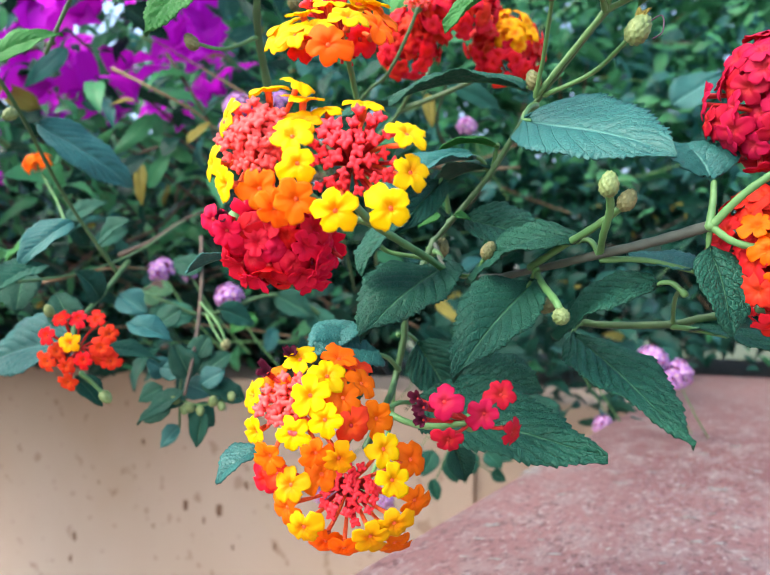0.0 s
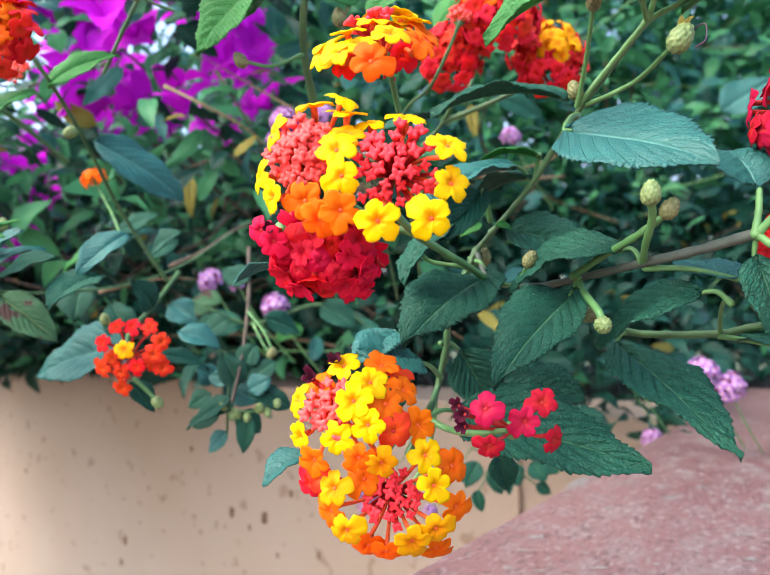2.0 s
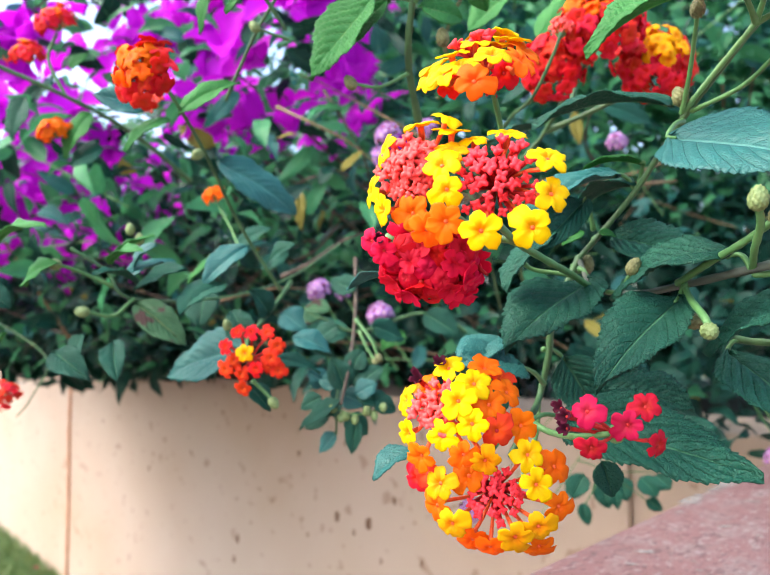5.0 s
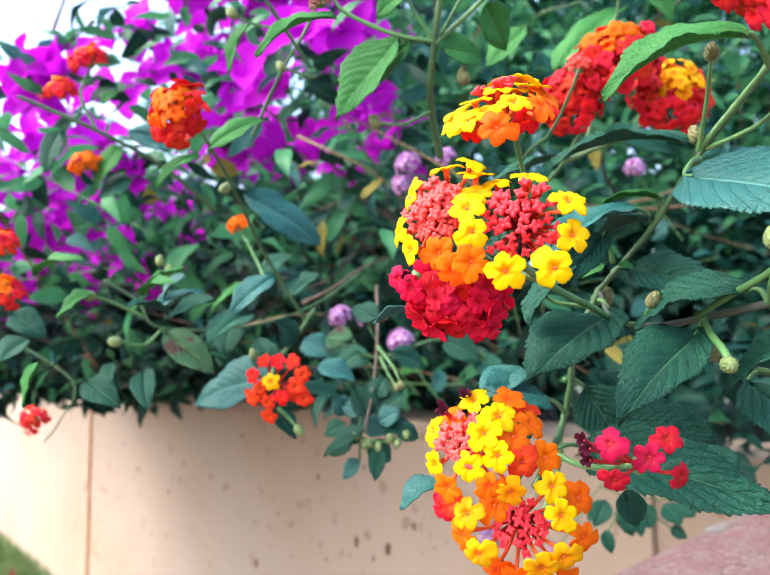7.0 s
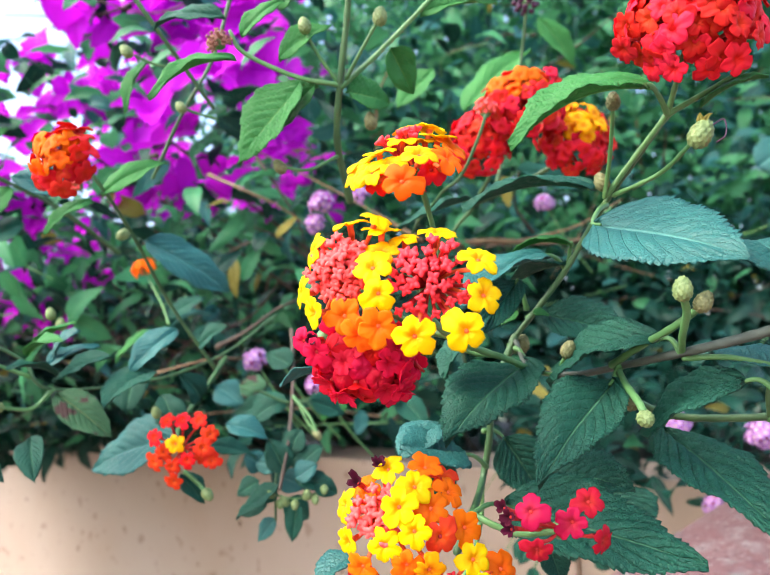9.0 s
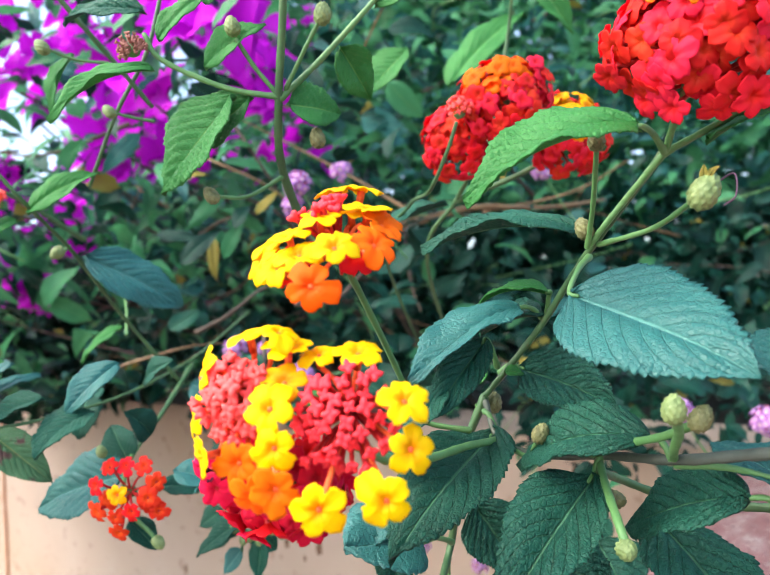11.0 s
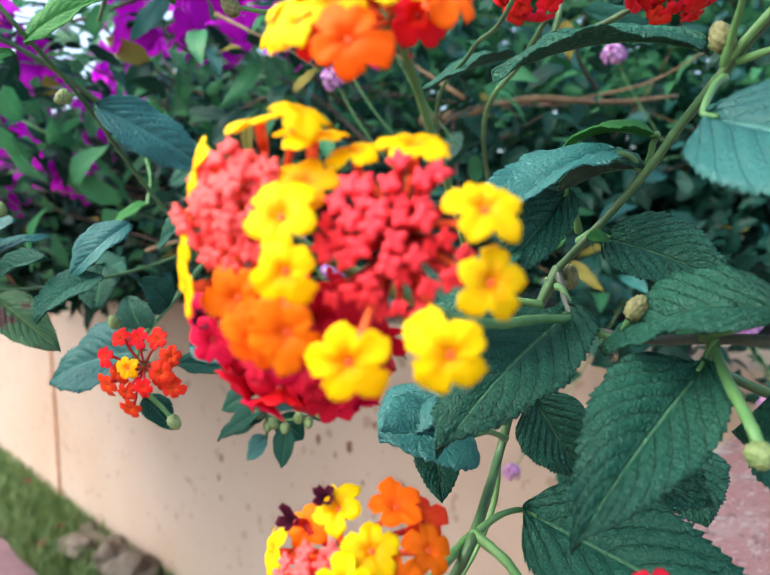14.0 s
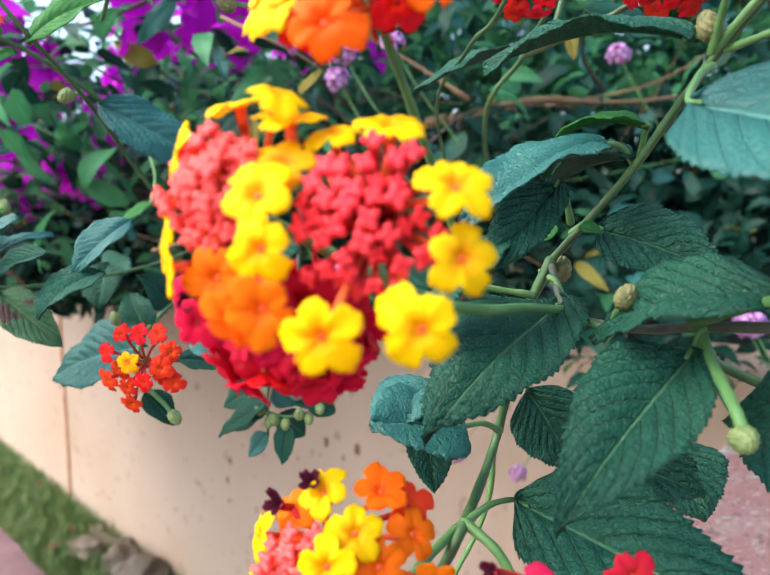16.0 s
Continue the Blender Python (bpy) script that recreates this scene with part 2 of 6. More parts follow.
cl = mix(LEDGE, math_node(LEDGE, "MULTIPLY", ramp(LEDGE, grain(LEDGE, 85.0, 6.0), 0.62, 0.72), 0.35), cl, (0.34, 0.33, 0.30))
cl = mix(LEDGE, math_node(LEDGE, "MULTIPLY", ramp(LEDGE, grain(LEDGE, 130.0, 3.0), 0.66, 0.72), 0.7), cl, (0.06, 0.032, 0.034))
link(LEDGE, cl, LEDGE.node_tree.nodes["Principled BSDF"].inputs["Base Color"])
bump(LEDGE, streaks(LEDGE, 260.0, (1.2, 0.8, 1), 8.0), 0.5, 0.0014)
CHIP = two_tone("chipped_white_plaster", (0.20, 0.175, 0.16), (0.34, 0.32, 0.29), 260.0, 0.8, 0.6, 0.002)

CAMSIDE = Vector((0.45, -0.86, 0.2))
UP = Vector((0, 0, 1))

# ---- mesh makers ----
def part(name, bm, mat, parent, label=""):
    me = bm
    if isinstance(bm, bmesh.types.BMesh):
        me = bpy.data.meshes.new(name)
        bm.to_mesh(me)
        bm.free()
    if mat and not me.materials:
        me.materials.append(mat)
    ob = new(name, me)
    ob.parent = parent
    if label:
        ob["label"] = label
    return ob


def mesh_from(name, verts, faces, uvs=None, mats=(), index=None, smooth=True):
    me = bpy.data.meshes.new(name)
    me.from_pydata([tuple(v) for v in verts], [], [tuple(f) for f in faces])
    for m in mats:
        me.materials.append(m)
    if uvs is not None:
        layer = me.uv_layers.new(name="UVMap")
        loops = np.zeros(len(me.loops), dtype=np.int32)
        me.loops.foreach_get("vertex_index", loops)
        layer.data.foreach_set("uv", np.asarray(uvs, dtype=np.float32)[loops].ravel())
    if index is not None:
        me.polygons.foreach_set("material_index", np.asarray(index, dtype=np.int32))
    me.polygons.foreach_set("use_smooth", np.full(len(me.polygons), smooth, dtype=bool))
    me.update()
    return me


def thing(name, at, label, category, group="", kind=""):
    ob = new(name)
    ob.location = at
    ob.empty_display_size = 0.01
    return tagged(ob, label, category, group, kind)


def smooth_line(points, per=8):
    """A Catmull-Rom line through the points."""
    p = [Vector(q) for q in points]
    p = [2 * p[0] - p[1]] + p + [2 * p[-1] - p[-2]]
    out = []
    for i in range(1, len(p) - 2):
        for k in range(per):
            t = k / per
            out.append(0.5 * ((2 * p[i]) + (p[i + 1] - p[i - 1]) * t + (2 * p[i - 1] - 5 * p[i] + 4 * p[i + 1] - p[i + 2]) * t * t
                              + (3 * p[i] - p[i - 1] - 3 * p[i + 1] + p[i + 2]) * t ** 3))
    out.append(p[-2])
    return out


def tube(points, r0, r1, sides=10, per=8, rough=0.06, square=0.0):
    """A tapered, slightly uneven stem; square > 0 gives the four ridges of a lantana stem."""
    line = smooth_line(points, per)
    verts, faces = [], []
    side = None
    for i, p in enumerate(line):
        d = (line[min(i + 1, len(line) - 1)] - line[max(i - 1, 0)]).normalized()
        if side is None:
            side = d.orthogonal().normalized()
        side = (side - d * side.dot(d)).normalized()
        other = d.cross(side)
        f = i / (len(line) - 1)
        r = (r0 + (r1 - r0) * f) * (1 + rough * math.sin(i * 1.7 + r0 * 9000))
        # a slightly swollen, rounded foot where it leaves its node
        r *= 1 + 0.18 * max(0.0, 1 - i / 3.0)
        for k in range(sides):
            a = 2 * math.pi * k / sides
            q = r * (1 + square * math.cos(4 * a))
            verts.append(p + side * q * math.cos(a) + other * q * math.sin(a))
    for i in range(len(line) - 1):
        for k in range(sides):
            a, b = i * sides + k, i * sides + (k + 1) % sides
            faces.append((a, b, b + sides, a + sides))
    for end, ring, way in ((line[0], 0, line[0] - line[1]), (line[-1], (len(line) - 1) * sides, line[-1] - line[-2])):
        r = r0 * 1.18 if ring == 0 else r1
        tip = end + way.normalized() * r * 0.8
        o = len(verts)
        verts += [end.lerp(tip, 0.7) + (verts[ring + k] - end) * 0.66 for k in range(sides)] + [tip]
        for k in range(sides):
            a, c = ring + k, ring + (k + 1) % sides
            q, w = o + k, o + (k + 1) % sides
            faces += [(c, a, q, w), (w, q, o + sides)] if ring == 0 else [(a, c, w, q), (q, w, o + sides)]
    return verts, faces


def stem(owner, points, r0, r1, mat=None, name="stem", sides=10, square=0.06):
    base = Vector(owner.matrix_basis.translation) if owner.parent is None else Vector()
    v, f = tube([Vector(p) - base for p in points], r0, r1, sides, square=square)
    ob = part(name, mesh_from(name, v, f), mat or STEM, owner)
    return ob


def leaf_grid(length, width, arch, fold, teeth=22, rows=110, cols=10, quilt=0.0012, wave=0.0, twist=0.0, seed=0, thick=0.00028):
    """An ovate, saw-toothed, quilted leaf along +y with its face to +z; its base lies at the origin."""
    rnd = random.Random(seed)
    ph = rnd.random() * 6
    n = 2 * cols + 1
    s, u = np.meshgrid(np.linspace(0, 1, rows + 1), np.linspace(-1, 1, n), indexing="ij")
    a = np.abs(u)
    w = 1.02 * width * s ** 0.55 * (1 - s) ** (0.88 + 0.16 * rnd.random())
    q = (s * teeth + 0.15 * np.sign(u)) % 1.0
    size = 0.75 + 0.25 * np.sin(s * teeth * 1.3 + ph + u)
    tooth = 0.036 * width * size * q ** 0.8 * np.minimum(1, 7 * (1 - s)) * np.minimum(1, 9 * s) * np.clip((a - 0.72) / 0.28, 0, 1)
    x = u * w * (1 + 0.05 * np.sin(4 * s + 2 * ph) * np.sign(u)) + np.sign(u) * tooth
    y = s * length + 0.5 * tooth + 0.04 * width * a * (1 - s)
    zc = arch * length * 4 * s * (1 - s) + 0.012 * length * np.sin(5 * s + ph)
    pha = 9.0 * s - 3.2 * a ** 1.2
    puff = min(1.2 * quilt, 0.05 * width) * np.abs(np.sin(np.pi * pha)) ** 0.8 * np.minimum(1, 3 * a) * (1 - 0.6 * a * a)
    puff = puff * (1 + 0.12 * np.sin(23 * u + 3 * np.floor(pha)))
    z = zc + fold * np.abs(x) + puff + wave * length * np.sin(7 * s + 2.5 * u + ph) * a + 0.40 * wave * length * np.sin(19 * s + ph + u) * a ** 3
    z = z - 0.0012 * (1 - np.minimum(1, a * 7)) * (1 - s) * min(1.0, length / 0.03)
    tw = twist * s
    x, z = x * np.cos(tw) - (z - zc) * np.sin(tw), zc + x * np.sin(tw) + (z - zc) * np.cos(tw)
    top = np.stack([x, y, z], -1).reshape(-1, 3)
    verts = [tuple(v) for v in np.concatenate([top, top - (0, 0, thick)]).tolist()]
    uv = np.stack([u, s], -1).reshape(-1, 2).tolist()
    uvs = [tuple(v) for v in uv + uv]
    m = (rows + 1) * n
    faces = []
    for i in range(rows):
        for j in range(n - 1):
            k = i * n + j
            faces.append((k, k + 1, k + n + 1, k + n))
            faces.append((m + k, m + k + n, m + k + n + 1, m + k + 1))
        for j in (0, n - 1):
            k = i * n + j
            f = (k, k + n, m + k + n, m + k)
            faces.append(f if j == 0 else f[::-1])
    return verts, faces, uvs


def leaf(owner, base, tip, width, face, arch=0.08, fold=0.25, mat=None, label="", wave=0.03, twist=0.0, petiole=None, quilt=0.0012):
    """A leaf from base to tip whose upper side looks towards face; with its petiole from the stem where that is given."""
    b, t = Vector(base), Vector(tip)
    y = (t - b)
    length = y.length
    y.normalize()
    z = Vector(face)
    z = (z - y * z.dot(y)).normalized()
    x = y.cross(z)
    teeth, rows, cols = (27, 135, 10) if length > 0.022 else (13, 52, 6)
    v, f, uv = leaf_grid(length, width, arch, fold, teeth, rows, cols, wave=wave, twist=twist, seed=int(length * 1e6) % 997, quilt=quilt)
    me = mesh_from("leaf", v, f, uv, (mat or LEAF,))
    ob = part("leaf", me, None, owner, label)
    o = Vector(owner.matrix_basis.translation)
    ob.matrix_local = Matrix.Translation(b - o) @ Matrix((x, y, z)).transposed().to_4x4()
    if petiole:
        pe = Vector(petiole)
        q = b + y * length * 0.06
        mid = (pe + b) / 2 + Vector((0, 0, 0.0012))
        vv, ff = tube([p - o for p in (pe, mid, b, q)], 0.00075, 0.00042, 8, 5)
        part("petiole", mesh_from("petiole", vv, ff), STEM_PALE, owner)
    return ob


def floret_mesh(name, mats, lobes=5, size=0.0039, tube_len=0.0125, seed=0, rings=7, steps=40, cup=0.0, notch=0.36):
    """A salver-shaped floret: notched round lobes, a sunken throat and a slender tube down -z."""
    rnd = random.Random(seed)
    k = [(1.12 if n == 0 else 0.96) + 0.20 * (rnd.random() - 0.5) for n in range(lobes)]
    tilt = [0.9 * (rnd.random() - 0.5) for _ in range(lobes)]
    verts, uvs, faces, idx = [], [], [], []
    for layer in (0, 1):
        for i in range(rings + 1):
            q = i / rings
            for s in range(steps):
                a = 2 * math.pi * s / steps
                w = a * lobes / (2 * math.pi)
                n = int(w) % lobes
                c = abs(math.sin(math.pi * (w % 1.0)))
                edge = size * k[n] * (1 - notch + notch * c ** 0.45) * (1 + 0.035 * math.sin(9.7 * a + seed) + 0.025 * math.sin(17.3 * a + 2 * seed))
                r = 0.00035 + (edge - 0.00035) * q
                rr = r / size
                z = -0.0006 * (1 - min(1, q * 2.6)) ** 2 + 0.0004 * math.sin(min(1, rr) * 3.0) - 0.0005 * rr ** 2.2
                z += cup * rr * rr * size + tilt[n] * 0.0011 * rr * rr * c + (0.00010 * math.cos(2 * math.pi * (w % 1.0)) + 0.00016 * math.sin(7.3 * a + seed) + 0.00012 * math.sin(12.1 * a + 3 * seed) * rr) * rr
                verts.append((r * math.cos(a), r * math.sin(a), z - layer * 0.00022 * (1 - 0.4 * q)))
                uvs.append((q, s / steps))
    m = (rings + 1) * steps
    for i in range(rings):
        for s in range(steps):
            a, b = i * steps + s, i * steps + (s + 1) % steps
            faces.append((a, a + steps, b + steps, b))
            faces.append((m + a, m + b, m + b + steps, m + a + steps))
            idx += [0, 0]
    for s in range(steps):
        a, b = rings * steps + s, rings * steps + (s + 1) % steps
        faces.append((a, m + a, m + b, b))
        idx.append(0)
    faces.append(tuple(range(steps)))
    idx.append(0)
    o = len(verts)
    tr = ((0.0007, -0.0003), (0.00058, -0.003), (0.00052, -0.5 * tube_len), (0.00035, -tube_len))
    for r, z in tr:
        for s in range(7):
            a = 2 * math.pi * s / 7
            verts.append((r * math.cos(a), r * math.sin(a) + 0.0006 * math.sin(-z * 150), z))
            uvs.append((0.3, 0.5))
    for i in range(len(tr) - 1):
        for s in range(7):
            a, b = o + i * 7 + s, o + i * 7 + (s + 1) % 7
            faces.append((a, b, b + 7, a + 7))
            idx.append(1)
    return mesh_from(name, verts, faces, uvs, mats, idx)


def bud_mesh(name, mats, size=0.00112, tube_len=0.011, star=0.30):
    """A closed floret: a four-cornered pillow on its tube."""
    verts, faces, idx = [], [], []
    prof = ((0.30, -1.3), (0.55, -0.7), (1.0, -0.1), (0.92, 0.25), (0.50, 0.38), (0.0, 0.22))
    for r, z in prof:
        for s in range(16):
            a = 2 * math.pi * s / 16
            q = size * r * (1 + star * math.cos(4 * a))
            verts.append((q * math.cos(a), q * math.sin(a), z * size + 0.0002 * r * math.cos(4 * a)))
    for i in range(len(prof) - 1):
        for s in range(16):
            a, b = i * 16 + s, i * 16 + (s + 1) % 16
            faces.append((a, b, b + 16, a + 16))
            idx.append(0)
    o = len(verts)
    for r, z in ((0.00050, -0.0008), (0.00045, -0.5 * tube_len), (0.0003, -tube_len)):
        for s in range(6):
            a = 2 * math.pi * s / 6
            verts.append((r * math.cos(a), r * math.sin(a), z))
    for i in range(2):
        for s in range(6):
            a, b = o + i * 6 + s, o + i * 6 + (s + 1) % 6
            faces.append((a, b, b + 6, a + 6))
            idx.append(1)
    return mesh_from(name, verts, faces, None, mats, idx)


TUBE_OF = {"y": TUBE_ORANGE, "g": TUBE_ORANGE, "o": TUBE_ORANGE, "s": TUBE_RED, "v": TUBE_RED, "r": TUBE_RED, "k": TUBE_RED, "p": TUBE_RED, "m": TUBE_RED, "d": TUBE_RED}
FLORET = {c: [floret_mesh("floret", (PETAL[c], TUBE_OF[c]), (5, 5, 4)[n], seed=7 * n + ord(c), cup=(0.0, 0.12, -0.1)[n], notch=0.28 if c == "r" else 0.36) for n in range(3)] for c in "ygosrk"}
FLORET["d"] = [floret_mesh("floret", (PETAL["d"], TUBE_RED), 4, 0.0028, seed=3, cup=0.9, rings=4, steps=20)] * 3
SMALL = {c: [floret_mesh("floret", (PETAL[c], TUBE_OF[c]), (4, 5)[n], seed=5 * n + ord(c), rings=3, steps=20, tube_len=0.010) for n in range(2)] for c in "ygosrkp"}
BUD = {"red": bud_mesh("bud", (BUD_RED, TUBE_RED)), "pink": bud_mesh("bud", (BUD_PINK, TUBE_ORANGE), 0.00112), "spent": bud_mesh("bud", (BUD_SPENT, BUD_SPENT), 0.0006, 0.004, 0.3), "tip": bud_mesh("bud", (BUD_PINK, TUBE_ORANGE), 0.00095, 0.004)}


def aim(at, way, spin=0.0):
    return Matrix.Translation(at) @ Vector(way).to_track_quat("Z", "Y").to_matrix().to_4x4() @ Matrix.Rotation(spin, 4, "Z")


def cap_mesh(name, r):
    bm = bmesh.new()
    bmesh.ops.create_icosphere(bm, subdivisions=2, radius=r)
    for v in bm.verts:
        v.co.z *= 0.8
    me = bpy.data.meshes.new(name)
    bm.to_mesh(me)
    bm.free()
    me.polygons.foreach_set("use_smooth", np.full(len(me.polygons), True))
    return me


CORE = cap_mesh("receptacle", 0.0026)
CORE.materials.append(STEM_PALE)


OPEN = {c: [floret_mesh("floret", (PETAL[c], TUBE_OF[c]), (5, 5, 4, 5)[n], seed=11 * n + ord(c), cup=(0.0, 0.15, -0.1, 0.05)[n], tube_len=0.003) for n in range(4)] for c in "ygovsrk"}
OPEN["d"] = [floret_mesh("floret", (PETAL["d"], TUBE_RED), 4, 0.0018, seed=n, cup=1.2, rings=4, steps=20, tube_len=0.003) for n in range(4)]


LIMP = [floret_mesh("floret", (PETAL["r"], TUBE_RED), 5, 0.0040, 0.006, seed=60 + n, cup=(0.55, -0.6, 0.2, -0.35)[n], notch=0.34) for n in range(4)]


def tuft_mesh(tubes):
    """The receptacle of a head with the slender tubes that rise from it to the florets."""
    bm = bmesh.new()
    bmesh.ops.create_icosphere(bm, subdivisions=2, radius=0.0022)
    verts = [tuple(v.co) for v in bm.verts]
    faces = [tuple(v.index for v in f.verts) for f in bm.faces]
    bm.free()
    idx = [0] * len(faces)
    for tip, way, red in tubes:
        tip, way = Vector(tip), Vector(way)
        start = tip.normalized() * 0.0015
        v, f = tube([start, start.lerp(tip, 0.45) + tip.normalized() * 0.0006, tip - way * 0.0026, tip - way * 0.0006], 0.00036, 0.00058, 7, 4)
        o = len(verts)
        verts += [tuple(q) for q in v]
        faces += [tuple(k + o for k in q) for q in f]
        idx += [1 if red else 2] * len(f)
    return mesh_from("flower_head", verts, faces, None, (STEM_PALE, TUBE_RED, TUBE_ORANGE), idx)


def head(owner, centre, label, florets=(), buds=None, scale=1.0, wild=0.10):
    """A flower head: florets given as (offset x, y, z in millimetres, the heading and rise of their face in degrees, colour), and closed buds round an axis."""
    rnd = random.Random(int(abs(centre[0] + 3 * centre[1] + 7 * centre[2]) * 1e5))
    o = Vector(owner.matrix_basis.translation)
    placed = []
    for x, y, z, heading, rise, c in florets:
        a, e = radians(heading), radians(rise)
        way = Vector((math.cos(a) * math.cos(e), math.sin(a) * math.cos(e), math.sin(e)))
        way = (way + Vector((rnd.uniform(-1, 1), rnd.uniform(-1, 1), rnd.uniform(-1, 1))) * wild).normalized()
        placed.append((Vector((x, y, z)) / 1000, way, c))
    hub = part("flower_head", tuft_mesh([(p, w, c in "vsrkd") for p, w, c in placed]), None, owner, label)
    hub.location = Vector(centre) - o
    for p, way, c in placed:
        f = part("floret", OPEN[c][rnd.randrange(4)], None, hub)
        f.matrix_local = aim(p, way, rnd.random() * 6) @ Matrix.Scale(scale * rnd.uniform(0.92, 1.10), 4)
    if buds:
        axis, radius, spread, count, kind = buds
        frame_of = Vector(axis).to_track_quat("Z", "Y").to_matrix()
        for i in range(count):
            th = spread * math.sqrt((i + 0.5) / count)
            a = i * 2.39996 + rnd.uniform(-0.15, 0.15)
            way = frame_of @ Vector((math.sin(th) * math.cos(a), math.sin(th) * math.sin(a), math.cos(th)))
            b = part("bud", BUD[kind], None, hub)
            b.matrix_local = aim(way * radius * rnd.uniform(0.84, 1.10), way, rnd.random() * 3) @ Matrix.Scale(rnd.uniform(0.8, 1.2), 4)
    return hub


def round_head(owner, centre, axis, radius, rings, label, spread=1.35, small=True, size=1.0, start=0.0, wild=0.22, dense=1.35):
    """A full head: florets spread over a dome round its axis; rings gives (share of the dome, colour) from the middle outwards."""
    rnd = random.Random(int(abs(centre[0] * 3 + centre[1] + 5 * centre[2]) * 1e5))
    o = Vector(owner.matrix_basis.translation)
    hub = part("flower_head", CORE, None, owner, label)
    hub.location = Vector(centre) - o
    frame_of = Vector(axis).to_track_quat("Z", "Y").to_matrix()
    area = 2 * math.pi * radius ** 2 * (1 - math.cos(spread))
    n = max(8, int(dense * area / (math.pi * (0.0040 * size) ** 2)))
    for i in range(n):
        q = start + (1 - start) * (i + 0.5) / n
        th = math.acos(1 - q * (1 - math.cos(spread)))
        a = i * 2.39996 + rnd.uniform(-0.2, 0.2)
        way = frame_of @ Vector((math.sin(th) * math.cos(a), math.sin(th) * math.sin(a), math.cos(th)))
        c = rings[-1][1]
        for share, colour in rings:
            if q + rnd.uniform(-0.06, 0.06) <= share:
                c = colour
                break
        me = rnd.choice(SMALL[c] if small else FLORET[c])
        f = part("floret", me, None, hub)
        tilted = (way + Vector((rnd.uniform(-1, 1), rnd.uniform(-1, 1), rnd.uniform(-1, 1))) * wild).normalized()
        f.matrix_local = aim(way * radius * rnd.uniform(0.80, 1.07), tilted, rnd.random() * 6) @ Matrix.Scale(size * rnd.uniform(0.88, 1.1), 4)
    return hub


def spent_cluster(owner, centre, axes, count, label):
    """Limp florets packed over the near and lower side of a drooping mass; axes: its half width, height and depth."""
    rnd = random.Random(17)
    hub = part("flower_head", CORE, None, owner, label)
    hub.location = Vector(centre) - Vector(owner.matrix_basis.translation)
    side, back = Vector((0.83, 0.55, 0.0)), Vector((-0.55, 0.83, 0.0))
    for i in range(count):
        z = 1 - 2 * (i + 0.5) / count
        a, q = i * 2.39996, math.sqrt(1 - z * z)
        d = side * (q * math.cos(a)) + UP * z + back * (q * math.sin(a))
        p = side * (axes[0] * q * math.cos(a)) + UP * (axes[1] * z) + back * (axes[2] * q * math.sin(a))
        way = d - back * 0.35 - UP * 0.25 + Vector((rnd.gauss(0, 0.4), rnd.gauss(0, 0.4), rnd.gauss(0, 0.4)))
        f = part("floret", rnd.choice(LIMP), None, hub)
        f.matrix_local = aim(p * rnd.uniform(0.92, 1.1), way.normalized(), rnd.random() * 6) @ Matrix.Scale(rnd.uniform(0.75, 1.0), 4)
    return hub


def seed_mesh(name, mat, length, girth, cells=58):
    """A knobbly seed head: an ovoid of packed bumps."""
    bm = bmesh.new()
    bmesh.ops.create_icosphere(bm, subdivisions=4, radius=1)
    pts = [Vector((math.cos(i * 2.39996) * math.sqrt(1 - z * z), math.sin(i * 2.39996) * math.sqrt(1 - z * z), z)) for i in range(cells) for z in (1 - 2 * (i + 0.5) / cells,)]
    for v in bm.verts:
        d = min((v.co - p).length for p in pts)
        h = 0.94 + 0.18 * max(0, 1 - (d / 0.24) ** 2)
        w = 1 - 0.16 * v.co.z
        v.co = Vector((v.co.x * girth * h * w, v.co.y * girth * h * w, v.co.z * length * h))
    me = bpy.data.meshes.new(name)
    bm.to_mesh(me)
    bm.free()
    me.materials.append(mat)
    me.polygons.foreach_set("use_smooth", np.full(len(me.polygons), True))
    return me


SEED_HEAD = {"green": seed_mesh("seed_head", SEED, 0.0030, 0.0022), "round": seed_mesh("seed_head", SEED, 0.0022, 0.0021), "brown": seed_mesh("seed_head", SEED_BROWN, 0.0029, 0.0021)}


def seed_head(owner, at, way, kind="green", size=1.0, label=""):
    ob = part("seed_head", SEED_HEAD[kind], None, owner, label)
    ob.matrix_local = aim(Vector(at) - Vector(owner.matrix_basis.translation), way) @ Matrix.Scale(size, 4)
    return ob


BERRY = two_tone("berry_purple", (0.035, 0.006, 0.028), (0.07, 0.012, 0.05), 400.0, 0.4, 0.3, 0.0003)
BERRY_MESH = cap_mesh("berry", 0.0015)
BERRY_MESH.materials.append(BERRY)


def berries(owner, at, r, label):
    hub = part("berry_cluster", CORE, None, owner, label)
    hub.location = Vector(at) - Vector(owner.matrix_basis.translation)
    for i in range(26):
        z = 1 - 2 * (i + 0.5) / 26
        q = math.sqrt(1 - z * z)
        b = part("berry", BERRY_MESH, None, hub)
        b.location = Vector((math.cos(i * 2.39996) * q, math.sin(i * 2.39996) * q, z)) * r * (0.9 + 0.25 * ((i * 7) % 5) / 5)
    return hub


